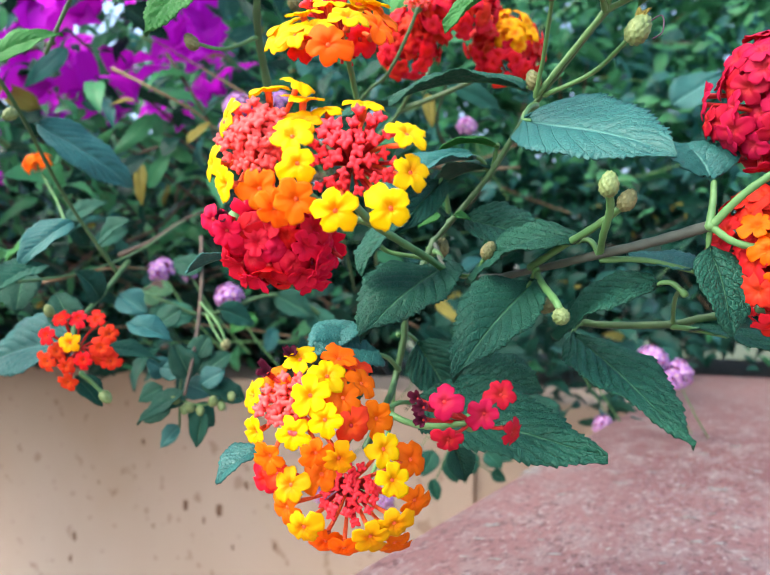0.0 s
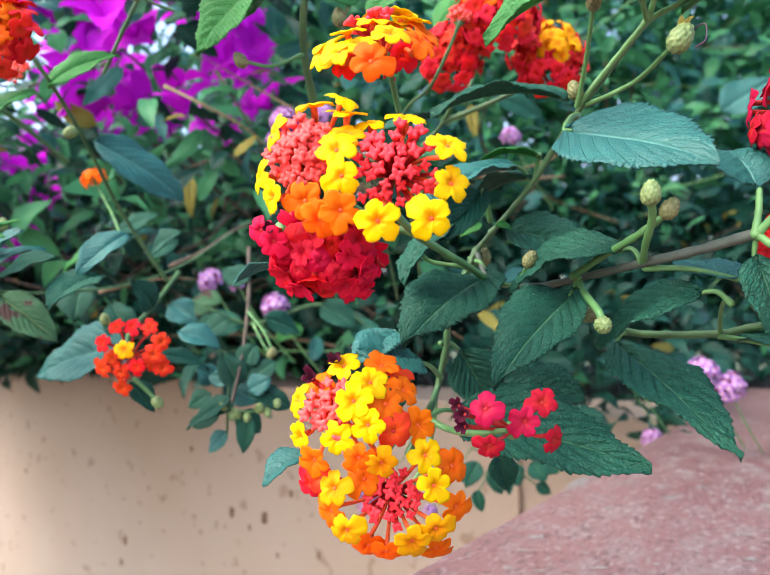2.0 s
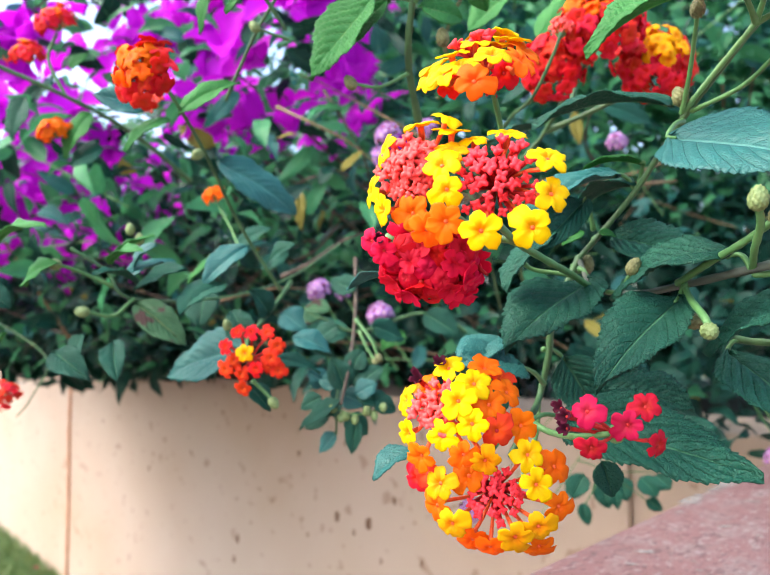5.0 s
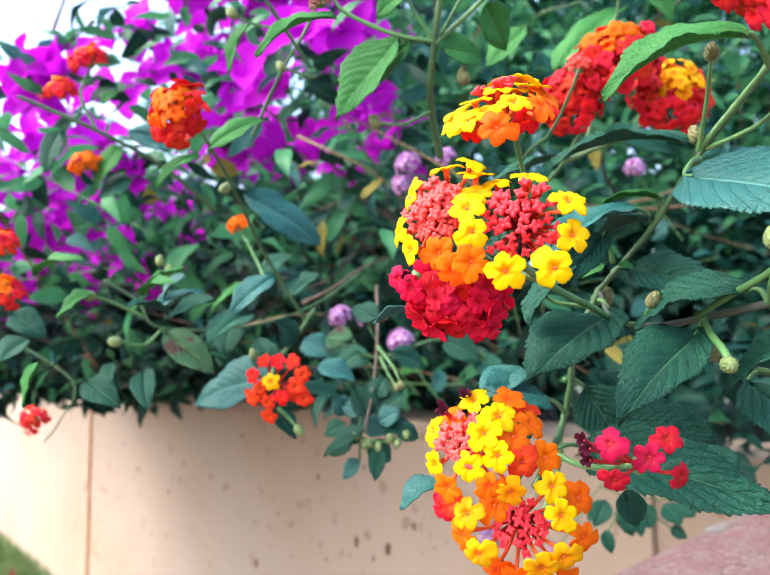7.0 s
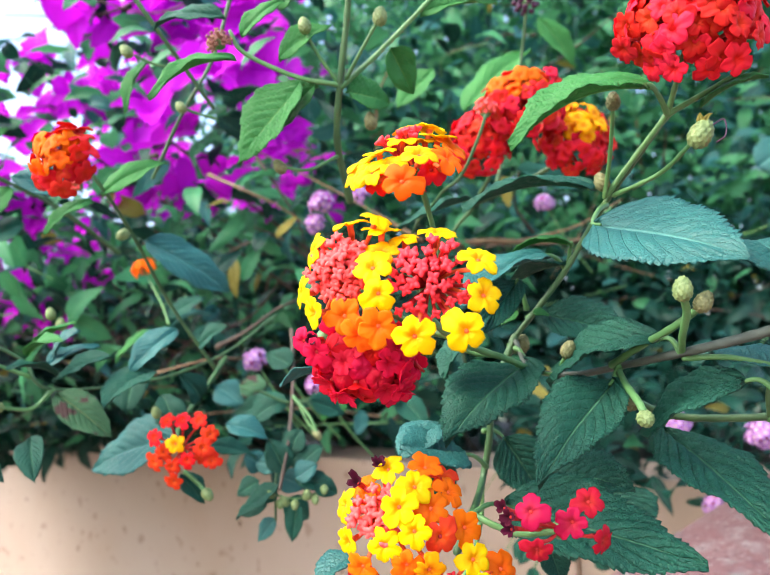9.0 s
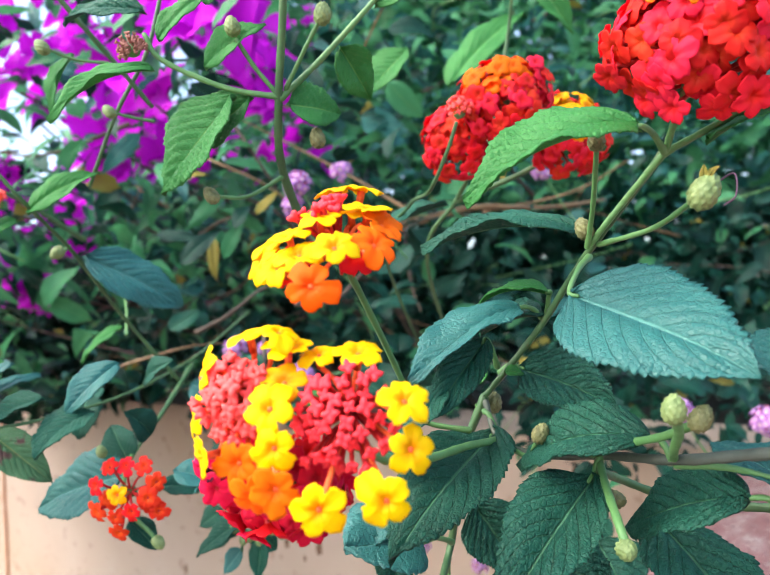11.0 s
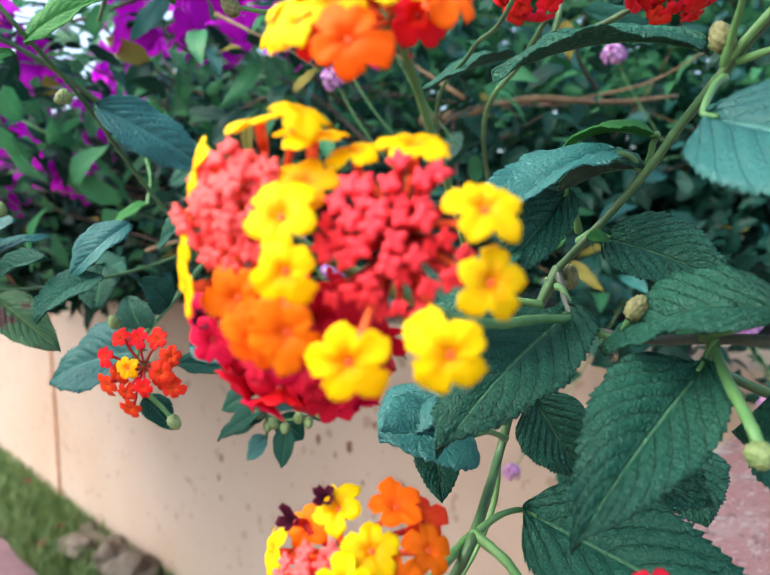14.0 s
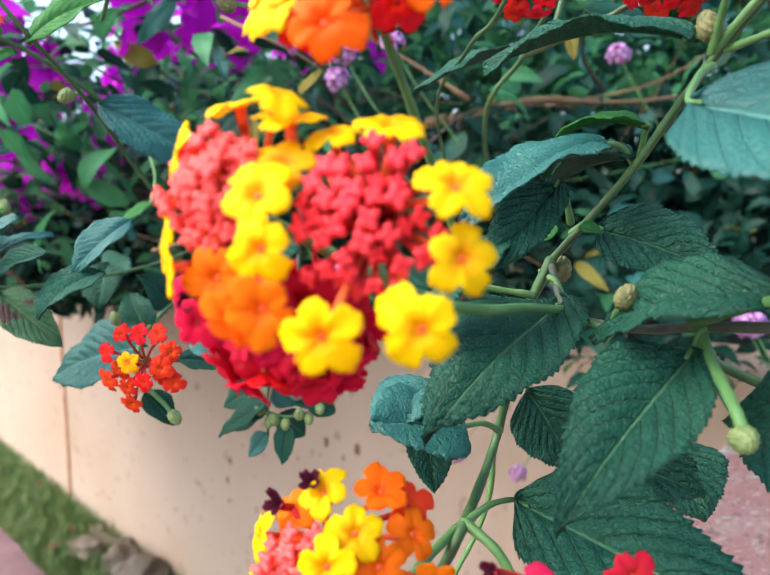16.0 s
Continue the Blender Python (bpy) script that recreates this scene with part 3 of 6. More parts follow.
# ---- ground, wall and ledge ----
def box(bm, lo, hi, bevel=0.0, seg=2):
    r = bmesh.ops.create_cube(bm, size=1)
    for v in r["verts"]:
        v.co = Vector([lo[i] + (v.co[i] + 0.5) * (hi[i] - lo[i]) for i in range(3)])
    if bevel:
        es = list({e for v in r["verts"] for e in v.link_edges})
        bmesh.ops.bevel(bm, geom=es, offset=bevel, segments=seg, affect="EDGES", profile=0.6)
    return r


def plain(name, bm, mat, label, category, kind="structure"):
    return tagged(part(name, bm, mat, None), label, category, "", kind)


g = bmesh.new()
box(g, (-400, -400, -0.3), (400, 400, -0.002))
LAWN = two_tone("lawn_soil", (0.045, 0.065, 0.026), (0.08, 0.095, 0.045), 5.0, 0.9, 0.5, 0.01)
plain("ground", g, LAWN, "green lawn ground with thin patches of soil", "ground")

WX0, WX1, WY, WTOP = -6.0, -0.13, 0.834, 0.80
g = bmesh.new()
box(g, (WX0, WY, -0.05), (WX1, WY + 0.16, WTOP), 0.006)
wall_1 = plain("wall_1", g, WALL, "low garden wall in stained peach paint with a vertical joint", "wall")
g = bmesh.new()
box(g, (-0.455, WY - 0.012, -0.05), (-0.40, WY - 0.001, WTOP - 0.004), 0.004)
plain("wall_2", g, WALL, "peach painted pilaster at the end of the garden wall", "wall")
# the joint in the wall, a shallow raised bead of sealant
SEALANT = two_tone("joint_sealant", (0.46, 0.25, 0.15), (0.55, 0.31, 0.20), 40.0, 0.8, 0.4, 0.002)
for jx in (-2.50, -4.6):
    v, f = tube([(jx, WY - 0.001, 0.0), (jx + 0.004, WY - 0.001, 0.3), (jx - 0.002, WY - 0.001, 0.55), (jx, WY - 0.001, WTOP - 0.01)], 0.009, 0.008, 8, 10, 0.15)
    part("joint", mesh_from("joint", v, f), SEALANT, wall_1, "reddish sealed vertical joint")

LX, LY0, LY1, LTOP = -0.160, -0.6, 1.05, 0.822
g = bmesh.new()
box(g, (LX, LY0, LTOP - 0.10), (1.6, LY1, LTOP), 0.008, 3)
ledge = plain("ledge", g, LEDGE, "broad ledge top in chipped dusty pink paint", "ledge")


def chip(x, y, r, seed, name="paint_chip"):
    """A worn patch where the paint has gone, long and ragged."""
    rnd = random.Random(seed)
    n = 22
    v = [(x, y, LTOP + 0.0007)]
    turn = rnd.uniform(0.3, 0.9)
    for i in range(n):
        a = 2 * math.pi * i / n
        q = r * (0.45 + 0.9 * rnd.random())
        u, w = 1.5 * q * math.cos(a), 0.8 * q * math.sin(a)
        v.append((max(LX + 0.002, x + u * math.cos(turn) - w * math.sin(turn)), y + u * math.sin(turn) + w * math.cos(turn), LTOP + 0.0004))
    part(name, mesh_from(name, v, [(0, 1 + i, 1 + (i + 1) % n) for i in range(n)]), CHIP, ledge)


for i, (cx, cy, cr) in enumerate(((-0.133, 0.297, 0.0034), (-0.130, 0.277, 0.0020), (-0.112, 0.300, 0.0012), (-0.099, 0.404, 0.0030), (-0.107, 0.426, 0.0020), (-0.089, 0.440, 0.0028), (-0.121, 0.364, 0.0025), (-0.103, 0.360, 0.0014), (-0.048, 0.419, 0.0047), (-0.054, 0.358, 0.0025), (-0.046, 0.370, 0.0016), (-0.033, 0.354, 0.0018), (-0.046, 0.324, 0.0026), (-0.037, 0.327, 0.0020), (-0.026, 0.313, 0.0016), (-0.127, 0.428, 0.0033), (-0.149, 0.374, 0.0023), (-0.070, 0.510, 0.0036), (-0.052, 0.548, 0.0033), (-0.034, 0.476, 0.0024), (-0.106, 0.290, 0.0014), (-0.095, 0.277, 0.0022), (-0.077, 0.295, 0.0014), (-0.114, 0.259, 0.0019), (-0.054, 0.290, 0.0016), (-0.067, 0.417, 0.0015), (-0.073, 0.343, 0.0013), (-0.127, 0.254, 0.0016))):
    chip(cx, cy, cr, 40 + i)
rnd = random.Random(8)
for i in range(9):
    chip(LX + 0.004 + 0.004 * rnd.random(), 0.40 + 0.010 * i, 0.002 + 0.004 * rnd.random(), 90 + i)
g = bmesh.new()
box(g, (LX + 0.03, LY0 + 0.03, -0.05), (1.57, LY1 - 0.03, LTOP - 0.102))
plain("wall_3", g, WALL, "peach painted wall below the pink ledge", "wall")
g = bmesh.new()
box(g, (WX0, WY + 0.163, 0.2), (LX, 2.6, WTOP - 0.08))
box(g, (LX + 0.001, LY1 + 0.002, 0.2), (1.6, 2.6, WTOP - 0.08))
plain("planting_bed", g, SOIL, "dark soil of the planting bed behind the wall", "soil")


def blot(owner, x, z, r, seed, name="stain"):
    rnd = random.Random(seed)
    n = 18
    v = [(x, WY - 0.0012, z)]
    for i in range(n):
        a = 2 * math.pi * i / n
        q = r * (0.75 + 0.5 * rnd.random())
        v.append((x + 0.75 * q * math.cos(a), WY - 0.0004, z + 1.15 * q * math.sin(a)))
    part(name, mesh_from(name, v, [(0, 1 + (i + 1) % n, 1 + i) for i in range(n)]), STAIN, owner)


for sx, sz, sr in ((-0.914, 0.56, 0.011), (-1.005, 0.555, 0.009), (-0.845, 0.615, 0.007), (-0.955, 0.535, 0.005), (-1.13, 0.66, 0.006), (-1.37, 0.43, 0.010), (-1.385, 0.38, 0.008), (-1.38, 0.33, 0.006),
                   (-1.10, 0.50, 0.004), (-1.28, 0.56, 0.004), (-0.98, 0.70, 0.005), (-1.6, 0.60, 0.005), (-0.78, 0.52, 0.005), (-0.88, 0.50, 0.004), (-1.85, 0.52, 0.006), (-2.2, 0.62, 0.006)):
    blot(wall_1, sx, sz, sr, int(-sx * 1000))


# ---- the near lantana ----


def facing(cam_share, right=0.0, up=1.0):
    """A direction: up, turned towards the path by cam_share and along the wall by right."""
    return UP * up + Vector((0.45, -0.86, 0.0)) * cam_share + Vector((0.88, 0.48, 0.0)) * right


# --- branch that carries the large double head, the top head, the low heads and most of the large leaves ---
br = thing("lantana_branch", (-0.0403, 0.1708, 1.0043), "green lantana branch with toothed leaves and yellow and red flower heads", "flowering branch", "lantana branches")
stem(br, [(-0.0407, 0.1682, 1.0030), (-0.0496, 0.1697, 0.9947), (-0.0590, 0.1709, 0.9855), (-0.0687, 0.1755, 0.9769), (-0.0766, 0.1777, 0.9684), (-0.0848, 0.1762, 0.9589), (-0.0938, 0.1741, 0.9491)], 0.00085, 0.00085, STEM)
stem(br, [(-0.0938, 0.1741, 0.9491), (-0.1012, 0.1708, 0.9314), (-0.1041, 0.1721, 0.9186), (-0.1069, 0.1705, 0.9052), (-0.0892, 0.1384, 0.9034), (-0.0903, 0.1321, 0.8952)], 0.0011, 0.0009, STEM)
stem(br, [(-0.1069, 0.1705, 0.9052), (-0.1087, 0.1718, 0.8945), (-0.1123, 0.1712, 0.8834), (-0.1171, 0.1677, 0.8714)], 0.0007, 0.0006, STEM_PALE)
stem(br, [(-0.0940, 0.1742, 0.9486), (-0.0851, 0.1669, 0.9393), (-0.0719, 0.1662, 0.9371), (-0.0572, 0.1639, 0.9389), (-0.0397, 0.1562, 0.9412), (-0.0268, 0.1551, 0.9435), (-0.0156, 0.1528, 0.9459)], 0.0007, 0.0012, STEM_GREY)
stem(br, [(-0.0156, 0.1528, 0.9459), (-0.0100, 0.1516, 0.9512), (-0.0038, 0.1508, 0.9553), (0.0027, 0.1526, 0.9587)], 0.0009, 0.0008, STEM_PALE)
stem(br, [(-0.0161, 0.1525, 0.9455), (-0.0155, 0.1540, 0.9510), (-0.0154, 0.1551, 0.9553)], 0.0009, 0.0006, STEM_PALE, "petiole")
stem(br, [(-0.0156, 0.1528, 0.9455), (-0.0121, 0.1529, 0.9424), (-0.0078, 0.1545, 0.9408), (-0.0037, 0.1585, 0.9398)], 0.0008, 0.0008, STEM_PALE, "peduncle")
# peduncles of the heads
stem(br, [(-0.0858, 0.1653, 0.9396), (-0.0813, 0.1478, 0.9420), (-0.0753, 0.1253, 0.9442), (-0.0735, 0.1120, 0.9469), (-0.0738, 0.1033, 0.9513)], 0.0009, 0.0008, STEM_PALE, "peduncle")
stem(br, [(-0.0735, 0.1120, 0.9469), (-0.0827, 0.1107, 0.9500), (-0.0874, 0.0977, 0.9574)], 0.0009, 0.0008, STEM_PALE, "peduncle")
stem(br, [(-0.0890, 0.1595, 0.9429), (-0.0990, 0.1530, 0.9460), (-0.0920, 0.1390, 0.9570), (-0.0840, 0.1240, 0.9680), (-0.0770, 0.1090, 0.9800), (-0.0780, 0.1079, 0.9825)], 0.0007, 0.0006, STEM_PALE, "peduncle")
stem(br, [(-0.0892, 0.1384, 0.9034), (-0.0905, 0.1368, 0.9019), (-0.0862, 0.1217, 0.9012), (-0.0867, 0.1167, 0.8966)], 0.0009, 0.0008, STEM_PALE, "peduncle")
stem(br, [(-0.0892, 0.1384, 0.9034), (-0.0812, 0.1370, 0.9015), (-0.0683, 0.1263, 0.9034), (-0.0602, 0.1256, 0.9049)], 0.0009, 0.0007, STEM_PALE, "peduncle")
stem(br, [(-0.0397, 0.1562, 0.9415), (-0.0369, 0.1484, 0.9447), (-0.0336, 0.1420, 0.9492), (-0.0326, 0.1378, 0.9525)], 0.0008, 0.0009, STEM_PALE, "peduncle")
stem(br, [(-0.0596, 0.1634, 0.9392), (-0.0495, 0.1568, 0.9433), (-0.0390, 0.1493, 0.9469), (-0.0324, 0.1452, 0.9500)], 0.0009, 0.0008, STEM_PALE, "peduncle")
stem(br, [(-0.0586, 0.1642, 0.9383), (-0.0539, 0.1566, 0.9344), (-0.0474, 0.1466, 0.9305), (-0.0455, 0.1443, 0.9283)], 0.0009, 0.0009, STEM_PALE, "peduncle")
stem(br, [(-0.0804, 0.1653, 0.9377), (-0.0749, 0.1617, 0.9377), (-0.0705, 0.1586, 0.9413)], 0.0006, 0.0006, STEM_PALE, "peduncle")
stem(br, [(-0.0957, 0.1729, 0.9469), (-0.0950, 0.1746, 0.9447), (-0.0932, 0.1770, 0.9455)], 0.0005, 0.0005, STEM_PALE, "peduncle")
stem(br, [(-0.0596, 0.1648, 0.9334), (-0.0586, 0.1656, 0.9290), (-0.0561, 0.1649, 0.9293)], 0.0006, 0.0006, STEM_PALE, "peduncle")
seed_head(br, (-0.0323, 0.1367, 0.9540), facing(0.25, 0.05), "green", 0.86, "knobbly pale green seed head")
seed_head(br, (-0.0305, 0.1440, 0.9515), facing(0.1, 0.6), "brown", 0.85, "knobbly olive seed head")
seed_head(br, (-0.0450, 0.1435, 0.9269), facing(1.2, 0.1, -0.6), "round", 0.88, "round pale green seed head")
seed_head(br, (-0.0690, 0.1583, 0.9438), facing(0.3, 0.5), "brown", 0.85)
seed_head(br, (-0.0930, 0.1771, 0.9471), facing(0.3, 0.2), "brown", 1.0)
seed_head(br, (-0.0561, 0.1649, 0.9293), facing(0.8, 0.9, 0.1), "brown", 0.95)

# the double head: a salmon-budded head, a red-budded head and spent crimson florets below
head(br, (-0.0862, 0.0949, 0.9594), "lantana head with salmon buds ringed by yellow florets", [
    (4.3, -4.7, 11.0, -72, 70, "y"), (10.9, -4.0, 11.3, 5, 68, "y"), (10.8, -2.4, 8.5, -40, 66, "y"),
    (12.5, -4.9, 3.6, -52, 38, "g"), (13.8, -9.0, 0.2, -59, 23, "y"), (16.2, -10.4, -5.2, -54, 3, "y"),
    (0.7, -12.1, -7.4, -105, -6, "y"), (-6.3, -8.8, -2.0, -118, 6, "y"), (-1.5, -9.5, 5.8, -117, 21, "y"),
    (6.6, -9.8, -8.4, -68, -1, "o"), (15.5, -10.0, -11.2, -51, -16, "o"), (11.2, -10.6, -12.5, -60, -25, "o"),
], ((0.482, -0.869, 0.113), 0.0120, 0.62, 50, "pink"), 0.98)
head(br, (-0.0717, 0.1021, 0.9572), "lantana head with red buds ringed by yellow florets", [
    (-1.1, -5.5, 9.5, -67, 60, "y"), (5.9, -3.7, 9.6, -49, 61, "y"), (15.7, -4.7, 2.7, -33, 38, "y"),
    (16.4, -4.8, -4.2, -32, 7, "y"), (14.7, -8.8, -10.8, -48, -7, "y"), (7.9, -15.3, -11.3, -57, -7, "y"),
], ((0.600, -0.800, -0.015), 0.0122, 0.74, 40, "red"), 0.98)
spent_cluster(br, (-0.0893, 0.1016, 0.9422), (0.0106, 0.0076, 0.0080), 60, "spent crimson florets below the open ones")
head(br, (-0.0977, 0.0972, 0.9482), "withered florets", [
    (0.4, -6.9, -0.7, -73, -7, "r"), (5.0, -8.7, -0.7, -55, -5, "d"), (5.7, -8.1, -3.5, -51, -16, "r"),
], None, 0.8)
# the top head, seen from the side
head(br, (-0.0773, 0.1070, 0.9836), "small lantana head of yellow and orange florets", [
    (-7.0, -9.1, 2.3, -98, 52, "y"), (-1.7, -9.9, 2.7, -81, 60, "y"), (-0.8, -13.6, -2.4, -77, 39, "y"),
    (-6.8, -12.4, -1.1, -108, 28, "y"), (8.8, -9.7, -0.2, -46, 45, "y"), (5.4, 2.0, 7.1, -12, 67, "y"),
    (-0.2, 7.0, 12.2, -1, 79, "y"), (-3.5, 4.1, 12.4, -70, 82, "g"), (1.2, -5.3, 6.0, -43, 65, "y"),
    (7.3, -13.9, -6.3, -54, 4, "o"), (10.3, -1.8, 0.3, -11, 30, "o"), (8.0, 3.0, 4.2, 0, 34, "o"),
    (2.6, 1.0, 6.9, -41, 71, "g"), (2.1, -11.4, -0.8, -64, 50, "y"), (5.8, -1.5, -1.0, -31, -8, "v"),
    (-2.6, -9.7, -3.1, -73, -6, "v"),
], (facing(0.3, -0.3), 0.0095, 0.5, 16, "red"), 1.02)
# the two low heads
head(br, (-0.0908, 0.1088, 0.9098), "lantana head of yellow and orange florets with salmon buds", [
    (-5.6, -8.6, 1.7, -106, 12, "y"), (-3.9, -9.6, -5.6, -97, -13, "y"), (2.7, -3.3, 9.3, -75, 51, "y"),
    (11.2, -4.7, 6.3, -43, 26, "y"), (10.2, -8.9, 2.8, -56, 16, "y"), (13.1, -8.0, -1.9, -51, -1, "y"),
    (7.2, -10.6, -4.8, -65, -7, "y"), (0.4, -10.2, -10.0, -75, -19, "o"), (8.3, 2.9, 9.2, -32, 55, "o"),
    (10.1, 6.5, 6.5, -15, 46, "v"), (13.8, -2.9, 1.8, -31, 16, "o"), (13.5, 4.1, 4.0, -12, 26, "o"),
    (15.6, -2.7, -3.7, -42, -1, "v"), (16.5, 5.0, -3.3, -24, 10, "o"), (10.8, -8.2, -8.7, -57, -23, "o"),
    (14.0, -4.8, -10.0, -50, -28, "g"), (-3.8, -3.8, 4.4, -79, 32, "o"), (0.7, -3.4, 10.0, -74, 42, "d"),
    (-3.7, -6.2, 6.2, -79, 32, "d"),
], ((0.457, -0.886, 0.073), 0.0122, 0.50, 26, "pink"), 0.98)
head(br, (-0.0860, 0.1197, 0.8900), "open lantana head of yellow and orange florets round red buds", [
    (1.0, -17.2, -4.7, -75, -19, "g"), (4.6, -8.5, -10.9, -57, -40, "o"), (12.3, -9.6, -6.8, -50, -25, "g"),
    (15.8, -6.1, -4.5, -38, -19, "g"), (16.3, -7.3, 4.7, -36, 1, "y"), (14.4, -7.5, 10.8, -39, 10, "y"),
    (-1.1, -18.7, 4.0, -78, 2, "g"), (-5.2, -15.3, -2.2, -89, -13, "o"), (17.4, -0.4, -1.0, -22, -2, "o"),
    (16.4, -0.1, 7.5, -23, 17, "o"), (0.2, -9.1, -10.2, -65, -40, "o"), (-8.2, -15.1, 4.5, -88, 5, "v"),
    (2.4, -12.9, 5.4, -63, 24, "o"), (13.1, -1.8, -10.3, -36, -32, "o"), (-11.5, -14.9, 3.0, -88, -1, "v"),
], ((0.608, -0.762, 0.10), 0.0125, 0.52, 26, "red"), 0.98)
# sparse raspberry-red head
head(br, (-0.0612, 0.1310, 0.9042), "nearly spent raspberry-red lantana head", [
    (1.4, -14.8, 6.5, -68, 16, "k"), (6.2, -6.8, 3.3, -62, -1, "k"), (8.9, -3.9, 7.2, -43, 28, "k"),
    (9.9, -0.6, -1.1, -18, -19, "k"), (1.5, -13.4, -1.3, -63, -25, "k"), (-3.1, -15.4, 5.1, -84, 15, "d"),
    (-5.1, -14.3, 6.6, -88, 19, "d"), (-4.2, -13.6, 2.2, -88, 10, "d"),
], None, 0.90)

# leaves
leaf(br, (-0.0563, 0.1514, 0.9747), (-0.0202, 0.1410, 0.9585), 0.034, (0.133, -0.672, 0.728), 0.05, 0.08, LEAF_SKYLIT, "sky-lit pale green toothed leaf", wave=0.018, petiole=(-0.0592, 0.1685, 0.9826), quilt=0.0006)
leaf(br, (-0.0635, 0.1739, 0.9897), (-0.0997, 0.1583, 0.9887), 0.019, facing(0.40, -0.1), 0.09, 0.25, LEAF, petiole=(-0.0593, 0.1708, 0.9856))
leaf(br, (-0.0384, 0.1492, 1.0045), (-0.0674, 0.1321, 0.9932), 0.024, facing(0.75, -0.2), 0.12, 0.30, LEAF_FRESH, "bright green toothed leaf", petiole=(-0.0398, 0.1655, 1.0021))
leaf(br, (-0.0876, 0.1820, 0.9564), (-0.0626, 0.1852, 0.9456), 0.024, facing(1.1, 0.2, 0.8), 0.06, 0.2, LEAF, petiole=(-0.0917, 0.1790, 0.9549))
leaf(br, (-0.0436, 0.1571, 0.9449), (-0.0765, 0.1608, 0.9343), 0.024, facing(0.6, -0.1), 0.16, 0.15, LEAF, petiole=(-0.0399, 0.1560, 0.9412))
leaf(br, (-0.0882, 0.1697, 0.9415), (-0.0866, 0.1253, 0.9208), 0.031, facing(0.95, -0.2), 0.06, 0.10, LEAF, petiole=(-0.0924, 0.1715, 0.9456))
leaf(br, (-0.0584, 0.1608, 0.9356), (-0.0634, 0.1268, 0.9127), 0.0245, facing(0.9, -0.2), 0.05, 0.28, LEAF, petiole=(-0.0572, 0.1639, 0.9387))
leaf(br, (-0.0564, 0.1865, 0.9205), (-0.0216, 0.1646, 0.8971), 0.0270, facing(1.0, 0.3), 0.03, 0.04, LEAF, petiole=(-0.0546, 0.1900, 0.9240))
leaf(br, (-0.0890, 0.1534, 0.9032), (-0.0382, 0.1537, 0.8936), 0.034, facing(0.9, 0.2), 0.04, 0.15, LEAF, petiole=(-0.0892, 0.1384, 0.9034))
leaf(br, (-0.0850, 0.1703, 0.9100), (-0.0609, 0.1743, 0.9054), 0.028, facing(0.6, 0.2), 0.05, 0.15, LEAF)
leaf(br, (-0.0277, 0.1619, 0.9343), (-0.0567, 0.1719, 0.9204), 0.023, facing(0.75, -0.1), 0.10, 0.12, LEAF, petiole=(-0.0227, 0.1629, 0.9315))
leaf(br, (-0.0167, 0.1546, 0.9418), (-0.0125, 0.1531, 0.9222), 0.0165, facing(0.9, 0.2), 0.08, 0.15, LEAF, petiole=(-0.0155, 0.1529, 0.9455))
leaf(br, (-0.0203, 0.1644, 0.9365), (-0.0374, 0.1709, 0.9416), 0.0150, facing(0.4, 0.0), 0.06, 0.1, LEAF_SKYLIT, petiole=(-0.0398, 0.1574, 0.9401))
leaf(br, (-0.0154, 0.1551, 0.9553), (-0.0236, 0.1614, 0.9650), 0.022, facing(0.9, 0.2, 0.9), 0.15, 0.2, LEAF_SKYLIT)
leaf(br, (-0.1035, 0.1103, 0.8975), (-0.1095, 0.1018, 0.8909), 0.0130, facing(0.6, -0.4), 0.12, 0.30, LEAF_SKYLIT, "small dark toothed leaf")
leaf(br, (-0.1086, 0.1058, 0.9417), (-0.1189, 0.1014, 0.9379), 0.0080, facing(-0.1, -0.4), 0.05, 0.3, LEAF_SKYLIT)
leaf(br, (-0.0878, 0.1503, 0.9549), (-0.0947, 0.1366, 0.9377), 0.0200, facing(0.5, -0.6), 0.05, 0.2, LEAF)
leaf(br, (-0.0792, 0.1709, 0.9722), (-0.0912, 0.1400, 0.9569), 0.0205, facing(0.7, -0.25), 0.07, 0.25, LEAF_SKYLIT, petiole=(-0.0782, 0.1801, 0.9690))
leaf(br, (-0.0854, 0.1639, 0.9650), (-0.0882, 0.1419, 0.9471), 0.0130, facing(0.9, 0.5), 0.05, 0.2, LEAF, petiole=(-0.0878, 0.1720, 0.9572))
leaf(br, (-0.0738, 0.1768, 0.9757), (-0.0901, 0.1686, 0.9733), 0.0120, facing(0.25, -0.2), 0.14, 0.3, LEAF_FRESH, petiole=(-0.0774, 0.1811, 0.9702))
leaf(br, (-0.0897, 0.1700, 0.9566), (-0.0941, 0.1650, 0.9520), 0.0080, facing(0.8, -0.2), 0.08, 0.2, LEAF_FRESH)
leaf(br, (-0.0866, 0.1730, 0.9561), (-0.0829, 0.1766, 0.9549), 0.0050, facing(0.8, 0.2), 0.08, 0.2, LEAF_FRESH)
leaf(br, (-0.1059, 0.1491, 0.9250), (-0.1093, 0.1345, 0.9168), 0.0190, facing(0.75, -0.2), 0.05, 0.08, LEAF_SKYLIT, "sky-lit pale green toothed leaf", wave=0.008)
leaf(br, (-0.1073, 0.1482, 0.9162), (-0.1028, 0.1455, 0.9029), 0.0125, facing(0.9, 0.3), 0.02, 0.2, LEAF)
